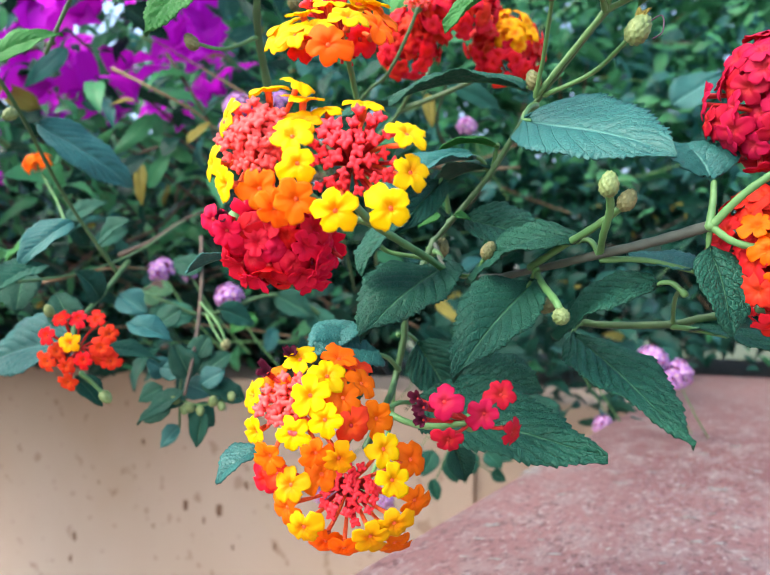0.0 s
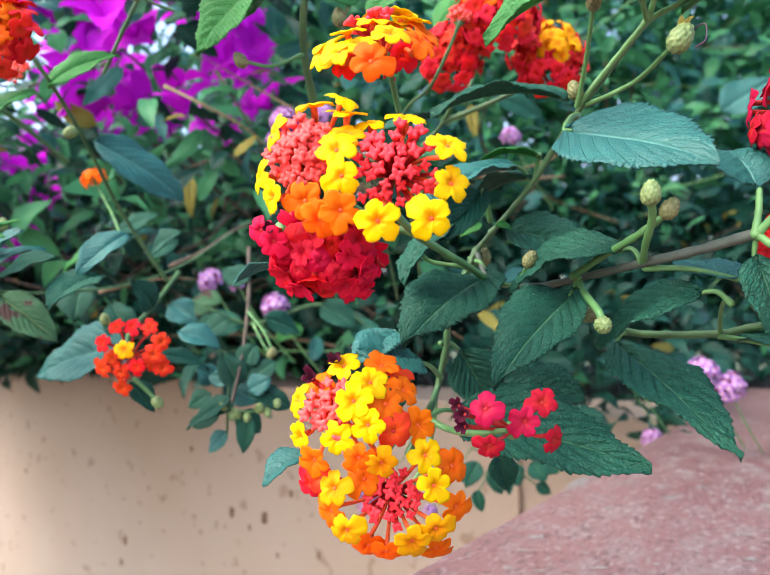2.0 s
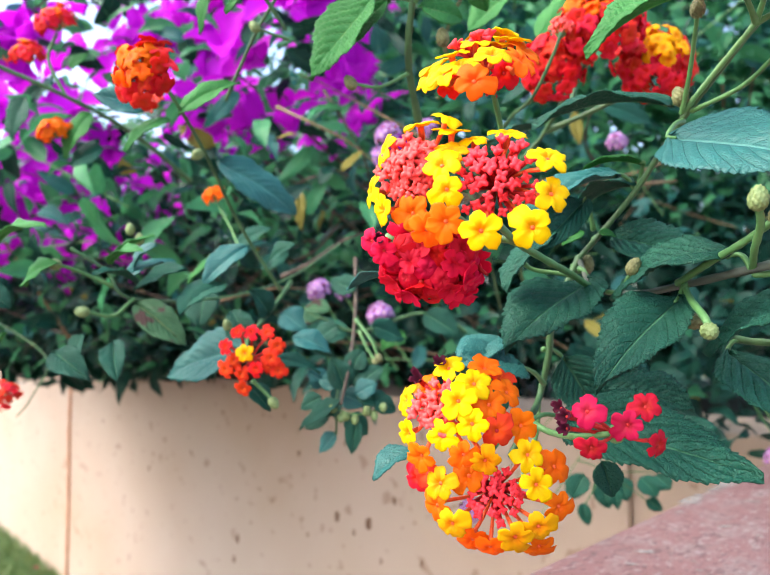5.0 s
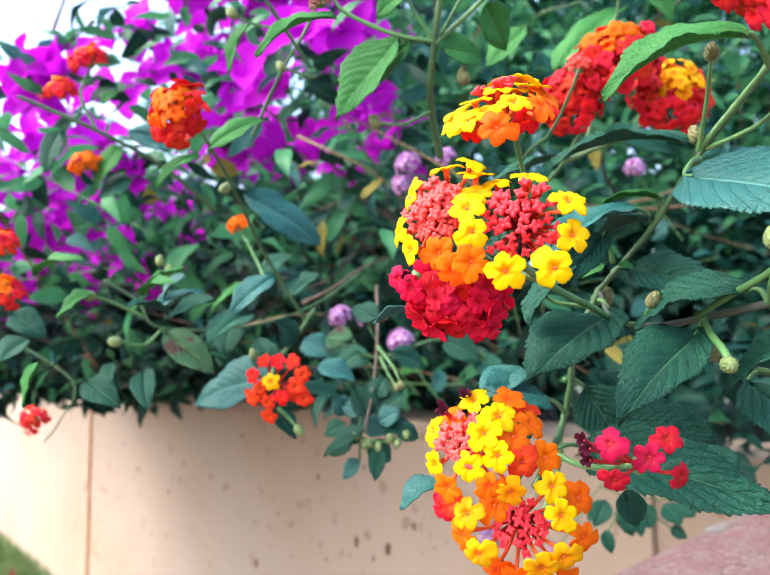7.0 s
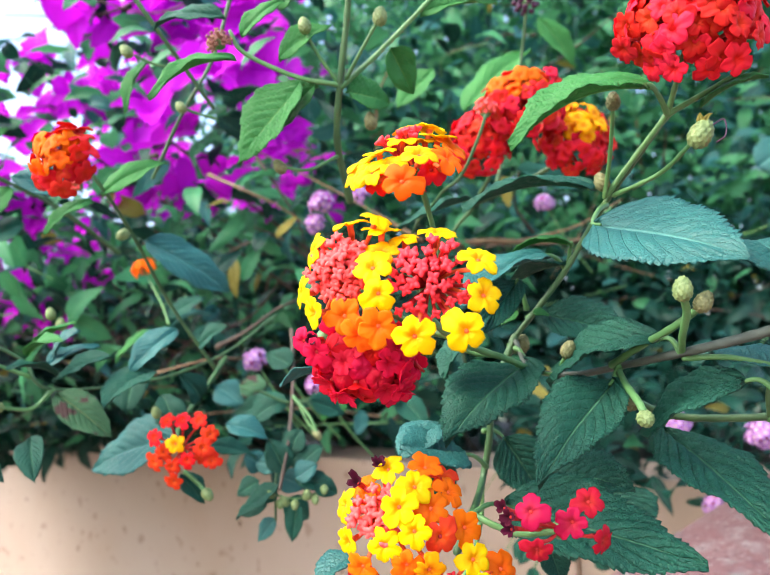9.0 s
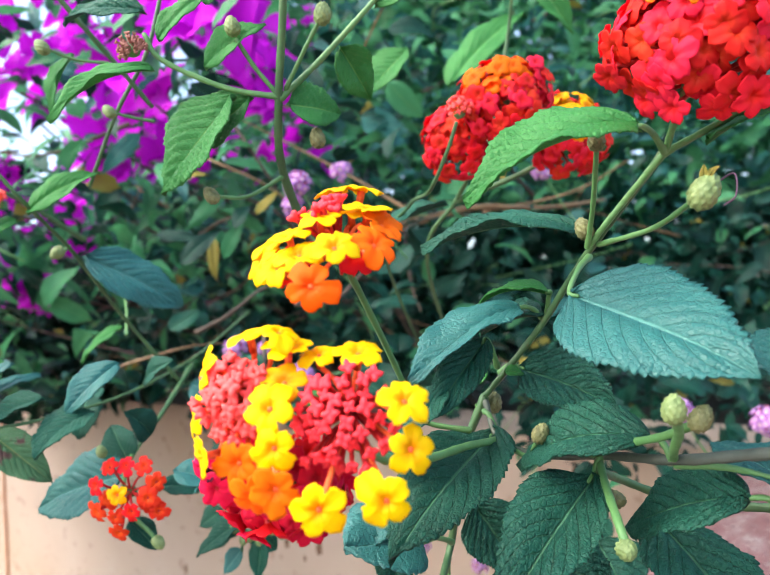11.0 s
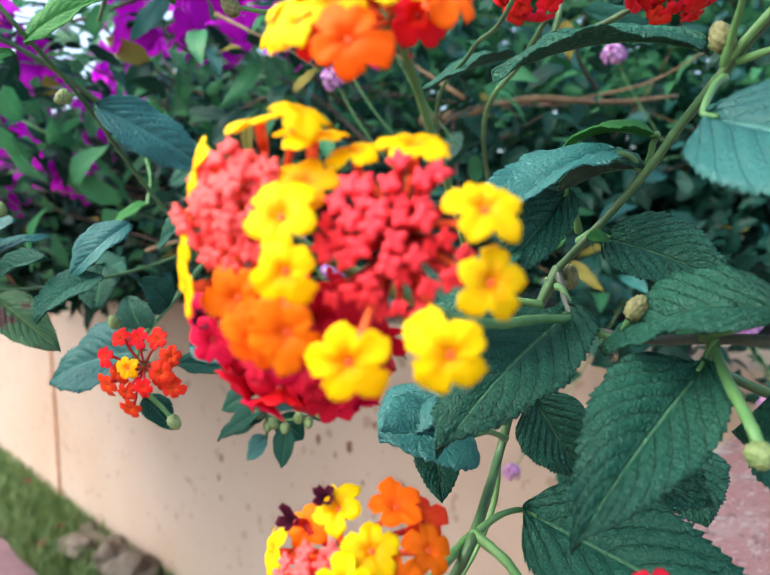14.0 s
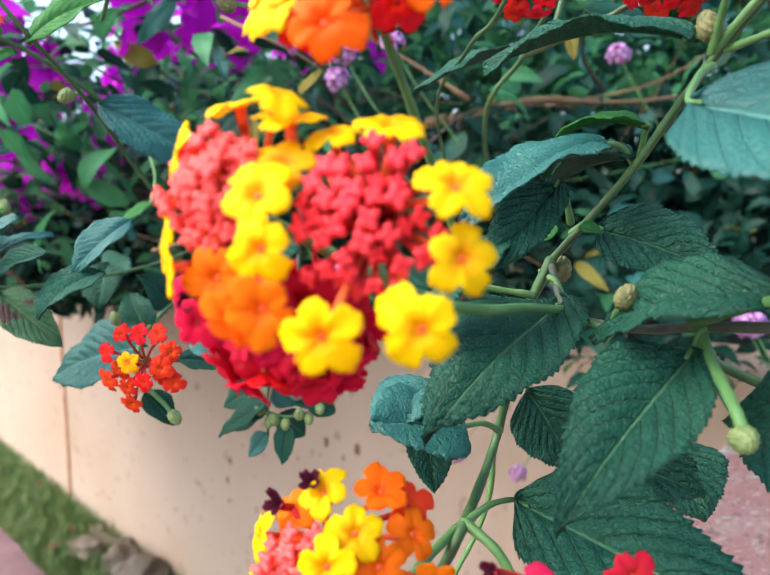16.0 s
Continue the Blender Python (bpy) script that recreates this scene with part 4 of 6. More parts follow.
leaf(br, (-0.1045, 0.1804, 0.9185), (-0.0952, 0.1878, 0.8982), 0.0240, facing(0.9, -0.1), 0.03, 0.2, LEAF, petiole=(-0.1054, 0.1710, 0.9208))
leaf(br, (-0.0994, 0.1509, 0.9163), (-0.1053, 0.1301, 0.9197), 0.0270, facing(0.85, -0.1), 0.06, 0.10, LEAF_SKYLIT, wave=0.008, petiole=(-0.1042, 0.1695, 0.9103))
leaf(br, (-0.0770, 0.1786, 0.9700), (-0.0970, 0.1787, 0.9649), 0.0180, facing(0.2, -0.3), 0.10, 0.4, LEAF)
leaf(br, (-0.0908, 0.1791, 0.8874), (-0.0882, 0.1811, 0.8762), 0.0120, facing(0.9, 0.2), 0.05, 0.2, LEAF)

# --- low right stem with its leaves ---
lo = thing("lantana_branch", (-0.0077, 0.1909, 0.9283), "thin lantana branch with drooping dark leaves", "flowering branch", "lantana branches")
stem(lo, [(-0.0003, 0.1958, 0.9294), (-0.0155, 0.1942, 0.9267), (-0.0236, 0.1937, 0.9254), (-0.0309, 0.1937, 0.9238), (-0.0448, 0.1917, 0.9234), (-0.0546, 0.1900, 0.9244), (-0.0615, 0.1829, 0.9288), (-0.0610, 0.1686, 0.9342)], 0.0012, 0.0010, STEM)
stem(lo, [(-0.0309, 0.1937, 0.9238), (-0.0291, 0.1852, 0.9285), (-0.0269, 0.1769, 0.9317), (-0.0241, 0.1680, 0.9327)], 0.0006, 0.0005, STEM_PALE, "petiole")
stem(lo, [(-0.0310, 0.1937, 0.9231), (-0.0241, 0.1886, 0.9224), (-0.0169, 0.1851, 0.9211)], 0.0008, 0.0006, STEM_PALE, "petiole")
leaf(lo, (-0.0269, 0.1916, 0.9228), (-0.0045, 0.1874, 0.9158), 0.0150, facing(0.6, 0.3), 0.08, 0.2, LEAF)

leaf(lo, (-0.0930, 0.2320, 0.8954), (-0.0785, 0.2235, 0.8792), 0.0300, facing(0.9, 0.2), 0.04, 0.1, LEAF)
# --- red heads at the right ---
rd = thing("lantana_branch", (0.0027, 0.1526, 0.9587), "lantana branch with dense scarlet and raspberry-red heads", "flowering branch", "lantana branches")
stem(rd, [(0.0027, 0.1526, 0.9587), (0.0008, 0.1576, 0.9489), (-0.0029, 0.1614, 0.9414)], 0.0010, 0.0009, STEM_PALE, "peduncle")
stem(rd, [(0.0027, 0.1526, 0.9587), (0.0012, 0.1539, 0.9640), (-0.0013, 0.1592, 0.9716)], 0.0010, 0.0009, STEM_PALE, "peduncle")
round_head(rd, (-0.0021, 0.1691, 0.9392), facing(1.4, -0.5, 0.2), 0.0165, ((0.10, "o"), (1.0, "s")), "dense scarlet lantana head", 1.6, False, 1.0, 0.0, 0.38, 2.3)
round_head(rd, (-0.0024, 0.1668, 0.9721), facing(1.2, -0.7, 0.2), 0.0155, ((1.0, "k"),), "dense raspberry-red lantana head", 1.6, False, 1.0, 0.0, 0.38, 2.3)

# --- upper right: stems from the hub, the big red head and its bud ---
ur = thing("lantana_branch", (-0.0398, 0.1655, 1.0021), "upright lantana branch with a dense scarlet head and spent buds", "flowering branch", "lantana branches")
stem(ur, [(-0.0586, 0.1684, 0.9856), (-0.0495, 0.1679, 0.9943), (-0.0398, 0.1655, 1.0021)], 0.00074, 0.00070, STEM_PALE)
stem(ur, [(-0.0592, 0.1680, 0.9849), (-0.0544, 0.1619, 0.9934), (-0.0489, 0.1533, 1.0038)], 0.00062, 0.00056, STEM_PALE, "peduncle")
stem(ur, [(-0.0573, 0.1698, 0.9853), (-0.0428, 0.1637, 0.9867), (-0.0318, 0.1551, 0.9900)], 0.00060, 0.00054, STEM_PALE, "peduncle")
stem(ur, [(-0.0398, 0.1655, 1.0021), (-0.0365, 0.1619, 1.0067), (-0.0323, 0.1585, 1.0138)], 0.00078, 0.00070, STEM_PALE, "peduncle")
stem(ur, [(-0.0398, 0.1655, 1.0021), (-0.0328, 0.1687, 1.0055), (-0.0216, 0.1727, 1.0108)], 0.00078, 0.00062, STEM_PALE, "peduncle")
seed_head(ur, (-0.0297, 0.1541, 0.9911), facing(0.2, 0.6), "green", 1.15, "green seed head with a pale withered tuft")
leaf(ur, (-0.0293, 0.1541, 0.9925), (-0.0269, 0.1543, 0.9953), 0.003, facing(0.5), 0.1, 0.3, LEAF_YELLOW, "withered tuft")
leaf(ur, (-0.0295, 0.1541, 0.9924), (-0.0293, 0.1536, 0.9961), 0.0022, facing(0.6, -0.2), 0.1, 0.3, LEAF_YELLOW)
leaf(ur, (-0.0294, 0.1541, 0.9925), (-0.0279, 0.1534, 0.9949), 0.0020, facing(0.6, 0.3), 0.1, 0.3, LEAF_YELLOW)
stem(ur, [(-0.0287, 0.1548, 0.9919), (-0.0252, 0.1564, 0.9939), (-0.0248, 0.1549, 0.9897), (-0.0266, 0.1536, 0.9880)], 0.00017, 0.00016, BERRY, "style")
seed_head(ur, (-0.0488, 0.1531, 1.0048), facing(0.2), "brown", 0.8)
seed_head(ur, (-0.0592, 0.1669, 0.9890), facing(0.2, -0.4), "brown", 0.9)
round_head(ur, (-0.0313, 0.1608, 1.0197), facing(0.9, -0.1, 0.7), 0.0165, ((0.05, "o"), (1.0, "s")), "dense scarlet lantana head with an orange eye", 1.75, False, 1.0, 0.0, 0.38, 2.3)
round_head(ur, (-0.0247, 0.1858, 1.0478), facing(0.9, -0.3, 0.5), 0.0140, ((1.0, "s"),), "dense scarlet lantana head", 1.5, False)
leaf(ur, (-0.0330, 0.1690, 1.0036), (-0.0179, 0.1744, 1.0074), 0.016, facing(0.5, 0.3), 0.1, 0.2, LEAF_FRESH)

# --- behind: cluster of red heads with orange eyes ---
rc = thing("lantana_branch", (-0.1910, 0.2778, 0.9964), "lantana branch with red flower heads and orange centres", "flowering branch", "lantana branches")
stem(rc, [(-0.2700, 0.4100, 0.9300), (-0.1910, 0.2778, 0.9964), (-0.1593, 0.2601, 1.0202), (-0.1308, 0.2417, 1.0344), (-0.1170, 0.2381, 1.0459)], 0.0011, 0.0008, STEM)
stem(rc, [(-0.1593, 0.2601, 1.0202), (-0.1274, 0.2614, 1.0262), (-0.1078, 0.2644, 1.0341)], 0.0012, 0.0009, STEM)
stem(rc, [(-0.2600, 0.3600, 0.9400), (-0.1914, 0.2484, 0.9982), (-0.1492, 0.2150, 1.0123), (-0.1248, 0.1963, 1.0119), (-0.1130, 0.1912, 1.0217), (-0.1079, 0.1899, 1.0294)], 0.0007, 0.0006, STEM, "peduncle")
round_head(rc, (-0.1118, 0.2266, 1.0429), facing(0.9, -0.1), 0.0165, ((0.18, "o"), (1.0, "s")), "scarlet lantana head with an orange centre", 1.8, True, 1.0, 0.0, 0.38, 2.3)
round_head(rc, (-0.1070, 0.2593, 1.0357), facing(0.9, 0.45, 0.5), 0.0160, ((0.2, "g"), (1.0, "s")), "scarlet lantana head with a golden centre", 1.8, True, 1.0, 0.0, 0.38, 2.3)
round_head(rc, (-0.1342, 0.2290, 1.0350), facing(0.9, -0.2, 0.3), 0.0140, ((1.0, "s"),), "deep scarlet lantana head", 1.8, True, 1.0, 0.0, 0.40, 2.3)
head(rc, (-0.1183, 0.2071, 1.0385), "small cluster of salmon buds", [], (facing(0.7, 0.1, 0.8), 0.005, 1.3, 22, "tip"))
stem(rc, [(-0.1528, 0.2706, 1.0305), (-0.1421, 0.2819, 1.0880), (-0.1305, 0.2729, 1.1152)], 0.0009, 0.0007, STEM, "peduncle")
berries(rc, (-0.1303, 0.2727, 1.1176), 0.0052, "cluster of small dark purple berries")
leaf(rc, (-0.1569, 0.3383, 1.1463), (-0.1440, 0.3565, 1.1166), 0.022, facing(1.2, 0.2, 0.7), 0.05, 0.2, LEAF_FRESH)
leaf(rc, (-0.1679, 0.2447, 1.0867), (-0.1837, 0.2343, 1.0676), 0.024, facing(1.2, -0.2, 0.7), 0.05, 0.2, LEAF_FRESH)
leaf(rc, (-0.1938, 0.3079, 1.0908), (-0.1683, 0.3502, 1.1350), 0.030, facing(0.8, 0.2), 0.05, 0.2, LEAF_FRESH)
leaf(rc, (-0.1446, 0.2332, 1.0148), (-0.1705, 0.2115, 0.9997), 0.020, facing(0.3), 0.08, 0.2, LEAF)

# --- upper left branch: forked green stem with leaves, buds and spent heads ---
ul = thing("lantana_branch", (-0.1634, 0.1763, 0.9974), "forked lantana branch with fresh green leaves and spent heads", "flowering branch", "lantana branches")
stem(ul, [(-0.1521, 0.1645, 1.0033), (-0.1421, 0.1490, 1.0187), (-0.1333, 0.1422, 1.0346), (-0.1240, 0.1375, 1.0552), (-0.1155, 0.1319, 1.0762)], 0.00133, 0.00101, STEM)
stem(ul, [(-0.1334, 0.1422, 1.0343), (-0.1432, 0.1318, 1.0373), (-0.1538, 0.1193, 1.0451), (-0.1559, 0.1155, 1.0519)], 0.00086, 0.00070, STEM_PALE)
stem(ul, [(-0.1331, 0.1426, 1.0338), (-0.1249, 0.1531, 1.0466), (-0.1115, 0.1669, 1.0667), (-0.1055, 0.1729, 1.0775)], 0.00086, 0.00070, STEM_PALE)
stem(ul, [(-0.1333, 0.1422, 1.0346), (-0.1350, 0.1359, 1.0414), (-0.1357, 0.1307, 1.0480)], 0.00062, 0.00055, STEM_PALE, "peduncle")
stem(ul, [(-0.1316, 0.1434, 1.0363), (-0.1235, 0.1436, 1.0445), (-0.1175, 0.1447, 1.0518)], 0.00062, 0.00055, STEM_PALE, "peduncle")
stem(ul, [(-0.1440, 0.1509, 1.0150), (-0.1475, 0.1406, 1.0088), (-0.1507, 0.1317, 1.0085)], 0.00062, 0.00055, STEM_PALE, "peduncle")
stem(ul, [(-0.2045, 0.1520, 1.1013), (-0.2144, 0.1490, 1.0750), (-0.2269, 0.1423, 1.0532), (-0.2485, 0.1412, 1.0300)], 0.00078, 0.00078, STEM)
stem(ul, [(-0.2207, 0.1071, 1.1029), (-0.2143, 0.1182, 1.0844), (-0.2159, 0.1344, 1.0705), (-0.2171, 0.1514, 1.0552)], 0.00094, 0.00078, STEM)
stem(ul, [(-0.2163, 0.1348, 1.0673), (-0.2196, 0.1245, 1.0672), (-0.2215, 0.1149, 1.0695)], 0.00062, 0.00047, STEM_PALE, "peduncle")
stem(ul, [(-0.2091, 0.1471, 1.0470), (-0.2102, 0.1389, 1.0473), (-0.2103, 0.1315, 1.0478)], 0.00062, 0.00047, STEM_PALE, "peduncle")
seed_head(ul, (-0.2216, 0.1147, 1.0695), facing(0.3, -0.8), "green", 0.95)
seed_head(ul, (-0.2103, 0.1315, 1.0478), facing(0.3, -0.8), "green", 0.85)
seed_head(ul, (-0.1514, 0.1310, 1.0088), facing(0.3, -0.7), "brown", 0.9)
seed_head(ul, (-0.1171, 0.1450, 1.0528), facing(0.2, 0.2), "green", 1.0)
seed_head(ul, (-0.1359, 0.1297, 1.0514), facing(0.1, -0.2), "green", 0.9)
head(ul, (-0.1589, 0.1135, 1.0482), "spent head of dusty pink buds", [], (facing(0.5, -0.2), 0.0042, 1.9, 40, "spent"))
head(ul, (-0.1698, 0.1198, 1.0820), "spent head of dusty pink buds", [], (facing(0.5, -0.2), 0.0042, 1.9, 40, "spent"))
head(ul, (-0.1037, 0.1742, 1.0789), "spent head of dusty pink buds", [], (facing(0.5, 0.2), 0.0042, 1.9, 40, "spent"))
seed_head(ul, (-0.1292, 0.1520, 1.0234), facing(0.5), "brown", 1.0, "spiky dried seed head")
leaf(ul, (-0.1551, 0.1171, 1.0430), (-0.1719, 0.0958, 1.0286), 0.011, facing(1.1, -0.3, 0.6), 0.12, 0.35, LEAF_FRESH)
leaf(ul, (-0.1402, 0.1325, 1.0347), (-0.1602, 0.1222, 1.0091), 0.028, facing(1.6, -0.4, 0.6), 0.06, 0.2, LEAF_FRESH, "hanging fresh green leaf")
leaf(ul, (-0.1393, 0.1376, 1.0351), (-0.1616, 0.1293, 1.0207), 0.018, facing(1.4, 0.4, 0.6), 0.05, 0.2, LEAF_FRESH)
leaf(ul, (-0.1321, 0.1439, 1.0326), (-0.1277, 0.1600, 1.0309), 0.020, facing(1.6, 0.4, 0.6), 0.05, 0.2, LEAF_FRESH)
leaf(ul, (-0.1462, 0.1275, 1.0424), (-0.1324, 0.1383, 1.0533), 0.012, facing(1.2, 0.2, 0.6), 0.1, 0.3, LEAF_FRESH)
leaf(ul, (-0.1537, 0.1181, 1.0502), (-0.1418, 0.1270, 1.0611), 0.011, facing(1.1, 0.2, 0.6), 0.1, 0.3, LEAF_FRESH)
leaf(ul, (-0.1699, 0.1236, 1.0664), (-0.1966, 0.1115, 1.0671), 0.012, facing(0.9, -0.3, 0.6), 0.1, 0.3, LEAF)
leaf(ul, (-0.2335, 0.1302, 1.0752), (-0.2436, 0.1258, 1.0534), 0.014, facing(1.3, -0.4, 0.6), 0.1, 0.3, LEAF_FRESH)
leaf(ul, (-0.2412, 0.1146, 1.1061), (-0.2480, 0.0828, 1.0930), 0.022, facing(1.5, -0.1, 0.6), 0.05, 0.1, LEAF_FRESH, "fresh green leaf against the sky")
leaf(ul, (-0.1155, 0.1645, 1.0606), (-0.0983, 0.1870, 1.0666), 0.011, facing(1.0, 0.2, 0.6), 0.1, 0.3, LEAF_FRESH)
leaf(ul, (-0.1245, 0.1583, 1.0502), (-0.1273, 0.1728, 1.0384), 0.017, facing(1.6, 0.2, 0.6), 0.05, 0.2, LEAF_FRESH)
leaf(ul, (-0.1077, 0.1695, 1.0711), (-0.0925, 0.1963, 1.0801), 0.013, facing(1.1, 0.3, 0.6), 0.1, 0.2, LEAF_FRESH)
leaf(ul, (-0.1495, 0.1304, 1.0628), (-0.1315, 0.1377, 1.0755), 0.014, facing(1.3, 0.2, 0.6), 0.08, 0.25, LEAF_FRESH)
head(ul, (-0.1198, 0.1353, 1.0744), "raspberry-red florets of a half-spent head", [
    (4.1, -10.3, -10.8, -58, -40, "k"), (16.3, 2.6, -14.1, -17, -41, "k"), (6.7, -7.5, -12.1, -48, -43, "k"),
    (11.1, -5.1, -4.3, -34, -26, "k"), (1.9, -13.8, -5.8, -68, -29, "k"),
])

# --- left branch: small red head, blue-green leaf, withered leaf and buds ---
lf = thing("lantana_branch", (-0.3094, 0.2511, 0.9798), "low lantana branch with a small red head and seed heads", "flowering branch", "lantana branches")
stem(lf, [(-0.3049, 0.2555, 0.9797), (-0.2970, 0.2122, 0.9564), (-0.2799, 0.1611, 0.9431), (-0.2634, 0.1068, 0.9403), (-0.2642, 0.0960, 0.9514), (-0.2679, 0.0830, 0.9601)], 0.0006, 0.0007, STEM)
stem(lf, [(-0.2634, 0.1068, 0.9403), (-0.2621, 0.0985, 0.9333), (-0.2586, 0.0873, 0.9342)], 0.0008, 0.0007, STEM_PALE, "peduncle")
stem(lf, [(-0.2645, 0.0986, 0.9454), (-0.2655, 0.0848, 0.9511), (-0.2627, 0.0772, 0.9527)], 0.0008, 0.0007, STEM_PALE, "peduncle")
stem(lf, [(-0.2472, 0.1549, 0.9259), (-0.2316, 0.1426, 0.9225), (-0.2221, 0.1363, 0.9172)], 0.0009, 0.0008, STEM_PALE, "peduncle")
stem(lf, [(-0.2974, 0.2125, 0.9536), (-0.2650, 0.1774, 0.9369), (-0.2472, 0.1549, 0.9259)], 0.0012, 0.0009, STEM)
stem(lf, [(-0.2236, 0.1404, 0.9062), (-0.2189, 0.1434, 0.9014), (-0.2156, 0.1448, 0.8978)], 0.0008, 0.0007, STEM_PALE, "peduncle")
seed_head(lf, (-0.2154, 0.1451, 0.8974), facing(0.2, 0.6, -0.6), "green", 0.9)
seed_head(lf, (-0.2631, 0.0753, 0.9530), facing(0.2, -0.9, 0.2), "green", 0.95)
seed_head(lf, (-0.2586, 0.0845, 0.9345), facing(0.2, -0.9, 0.0), "green", 0.95)
seed_head(lf, (-0.2367, 0.1359, 0.9291), facing(0.2, -0.3), "green", 0.8)
head(lf, (-0.2244, 0.1402, 0.9153), "small red lantana head with a single orange floret", [
    (12.5, -11.1, 2.9, -56, 4, "g"), (4.5, -9.4, 11.0, -63, 29, "v"), (8.5, -5.5, 11.3, -56, 33, "v"),
    (14.1, -1.8, 10.7, -49, 29, "v"), (2.1, -13.2, 5.3, -74, 8, "v"), (18.5, 0.0, 5.5, -35, 10, "v"),
    (18.5, -3.4, 0.9, -45, -1, "v"), (19.5, -0.2, -4.1, -39, -7, "v"), (0.9, -12.5, -3.8, -75, -13, "v"),
    (8.2, -10.0, -5.5, -63, -19, "v"), (14.4, -7.2, -3.2, -54, -13, "v"), (5.9, -7.8, -11.3, -57, -32, "v"),
    (13.3, -0.8, -2.4, -44, -7, "v"), (0.8, -9.1, -0.5, -68, -1, "v"),
], None, 0.95)
leaf(lf, (-0.2365, 0.1458, 0.9191), (-0.2728, 0.1279, 0.9052), 0.034, facing(1.1, -0.3, 0.8), 0.08, 0.2, LEAF_SKYLIT, "broad blue-green leaf with a pale fold")
leaf(lf, (-0.2405, 0.1483, 0.9220), (-0.2522, 0.1474, 0.9358), 0.017, facing(0.9, 0.0), 0.1, 0.1, LEAF)
leaf(lf, (-0.2253, 0.1509, 0.9142), (-0.2197, 0.1724, 0.9079), 0.015, facing(0.5, 0.3), 0.08, 0.2, LEAF)
leaf(lf, (-0.2270, 0.1403, 0.9050), (-0.2203, 0.1470, 0.8933), 0.012, facing(0.6, 0.1), 0.05, 0.3, LEAF)
leaf(lf, (-0.2628, 0.1077, 0.9389), (-0.2429, 0.1206, 0.9207), 0.018, facing(0.8, -0.3), 0.04, 0.2, LEAF_SPOT, "green leaf with a withered brown patch")
leaf(lf, (-0.2518, 0.1392, 1.0031), (-0.2437, 0.1757, 0.9808), 0.030, facing(1.1, -0.3, 0.9), 0.06, 0.05, LEAF_SKYLIT, "sky-lit blue-green leaf")
leaf(lf, (-0.2864, 0.1538, 0.9468), (-0.2831, 0.1476, 0.9278), 0.026, facing(0.8, 0.1), 0.05, 0.1, LEAF)
leaf(lf, (-0.2636, 0.1042, 0.9496), (-0.2669, 0.1276, 0.9569), 0.014, facing(0.3, 0.2), 0.1, 0.3, LEAF_SKYLIT)
leaf(lf, (-0.2571, 0.0949, 0.9550), (-0.2429, 0.1064, 0.9648), 0.012, facing(0.3, 0.2), 0.1, 0.3, LEAF_FRESH)

# leaves along the low branch, over the wall
leaf(lf, (-0.2319, 0.1152, 0.9514), (-0.2467, 0.1001, 0.9425), 0.014, facing(0.7, -0.2, 0.8), 0.10, 0.25, LEAF)
leaf(lf, (-0.2235, 0.1379, 0.9613), (-0.2303, 0.1207, 0.9451), 0.016, facing(1.0, 0.2, 0.8), 0.10, 0.25, LEAF_SKYLIT)
leaf(lf, (-0.2265, 0.1293, 0.9456), (-0.2251, 0.1087, 0.9324), 0.023, facing(0.5, 0.0, 0.8), 0.10, 0.25, LEAF)
leaf(lf, (-0.2020, 0.1441, 0.9243), (-0.1919, 0.1561, 0.9177), 0.014, facing(0.7, -0.2, 0.8), 0.10, 0.25, LEAF_SKYLIT)
leaf(lf, (-0.2184, 0.1445, 0.9540), (-0.2037, 0.1477, 0.9613), 0.013, facing(1.0, 0.2, 0.8), 0.10, 0.25, LEAF)
leaf(lf, (-0.2812, 0.0597, 0.9619), (-0.2508, 0.0686, 0.9660), 0.013, facing(0.5, 0.0, 0.8), 0.10, 0.25, LEAF_FRESH)
leaf(lf, (-0.2821, 0.0634, 0.9269), (-0.2875, 0.0600, 0.9075), 0.014, facing(0.7, -0.2, 0.8), 0.10, 0.25, LEAF_FRESH)
leaf(lf, (-0.2806, 0.0811, 0.9183), (-0.2635, 0.0895, 0.9071), 0.017, facing(1.0, 0.2, 0.8), 0.10, 0.25, LEAF)
leaf(lf, (-0.2639, 0.0989, 0.9223), (-0.2478, 0.0947, 0.9071), 0.013, facing(0.5, 0.0, 0.8), 0.10, 0.25, LEAF)
leaf(lf, (-0.2818, 0.0936, 0.9263), (-0.2844, 0.0930, 0.9091), 0.020, facing(0.7, -0.2, 0.8), 0.10, 0.25, LEAF)
leaf(lf, (-0.2756, 0.0680, 0.9448), (-0.2573, 0.0752, 0.9531), 0.014, facing(1.0, 0.2, 0.8), 0.10, 0.25, LEAF_FRESH)
leaf(lf, (-0.2520, 0.0928, 0.9536), (-0.2277, 0.0952, 0.9569), 0.012, facing(0.5, 0.0, 0.8), 0.10, 0.25, LEAF_FRESH)
leaf(lf, (-0.2891, 0.0531, 0.9460), (-0.2797, 0.0648, 0.9359), 0.016, facing(0.7, -0.2, 0.8), 0.10, 0.25, LEAF)
leaf(lf, (-0.2954, 0.0624, 0.9361), (-0.2955, 0.0518, 0.9259), 0.017, facing(1.0, 0.2, 0.8), 0.10, 0.25, LEAF)
leaf(lf, (-0.2404, 0.0992, 0.9453), (-0.2360, 0.0798, 0.9482), 0.012, facing(0.5, 0.0, 0.8), 0.10, 0.25, LEAF)
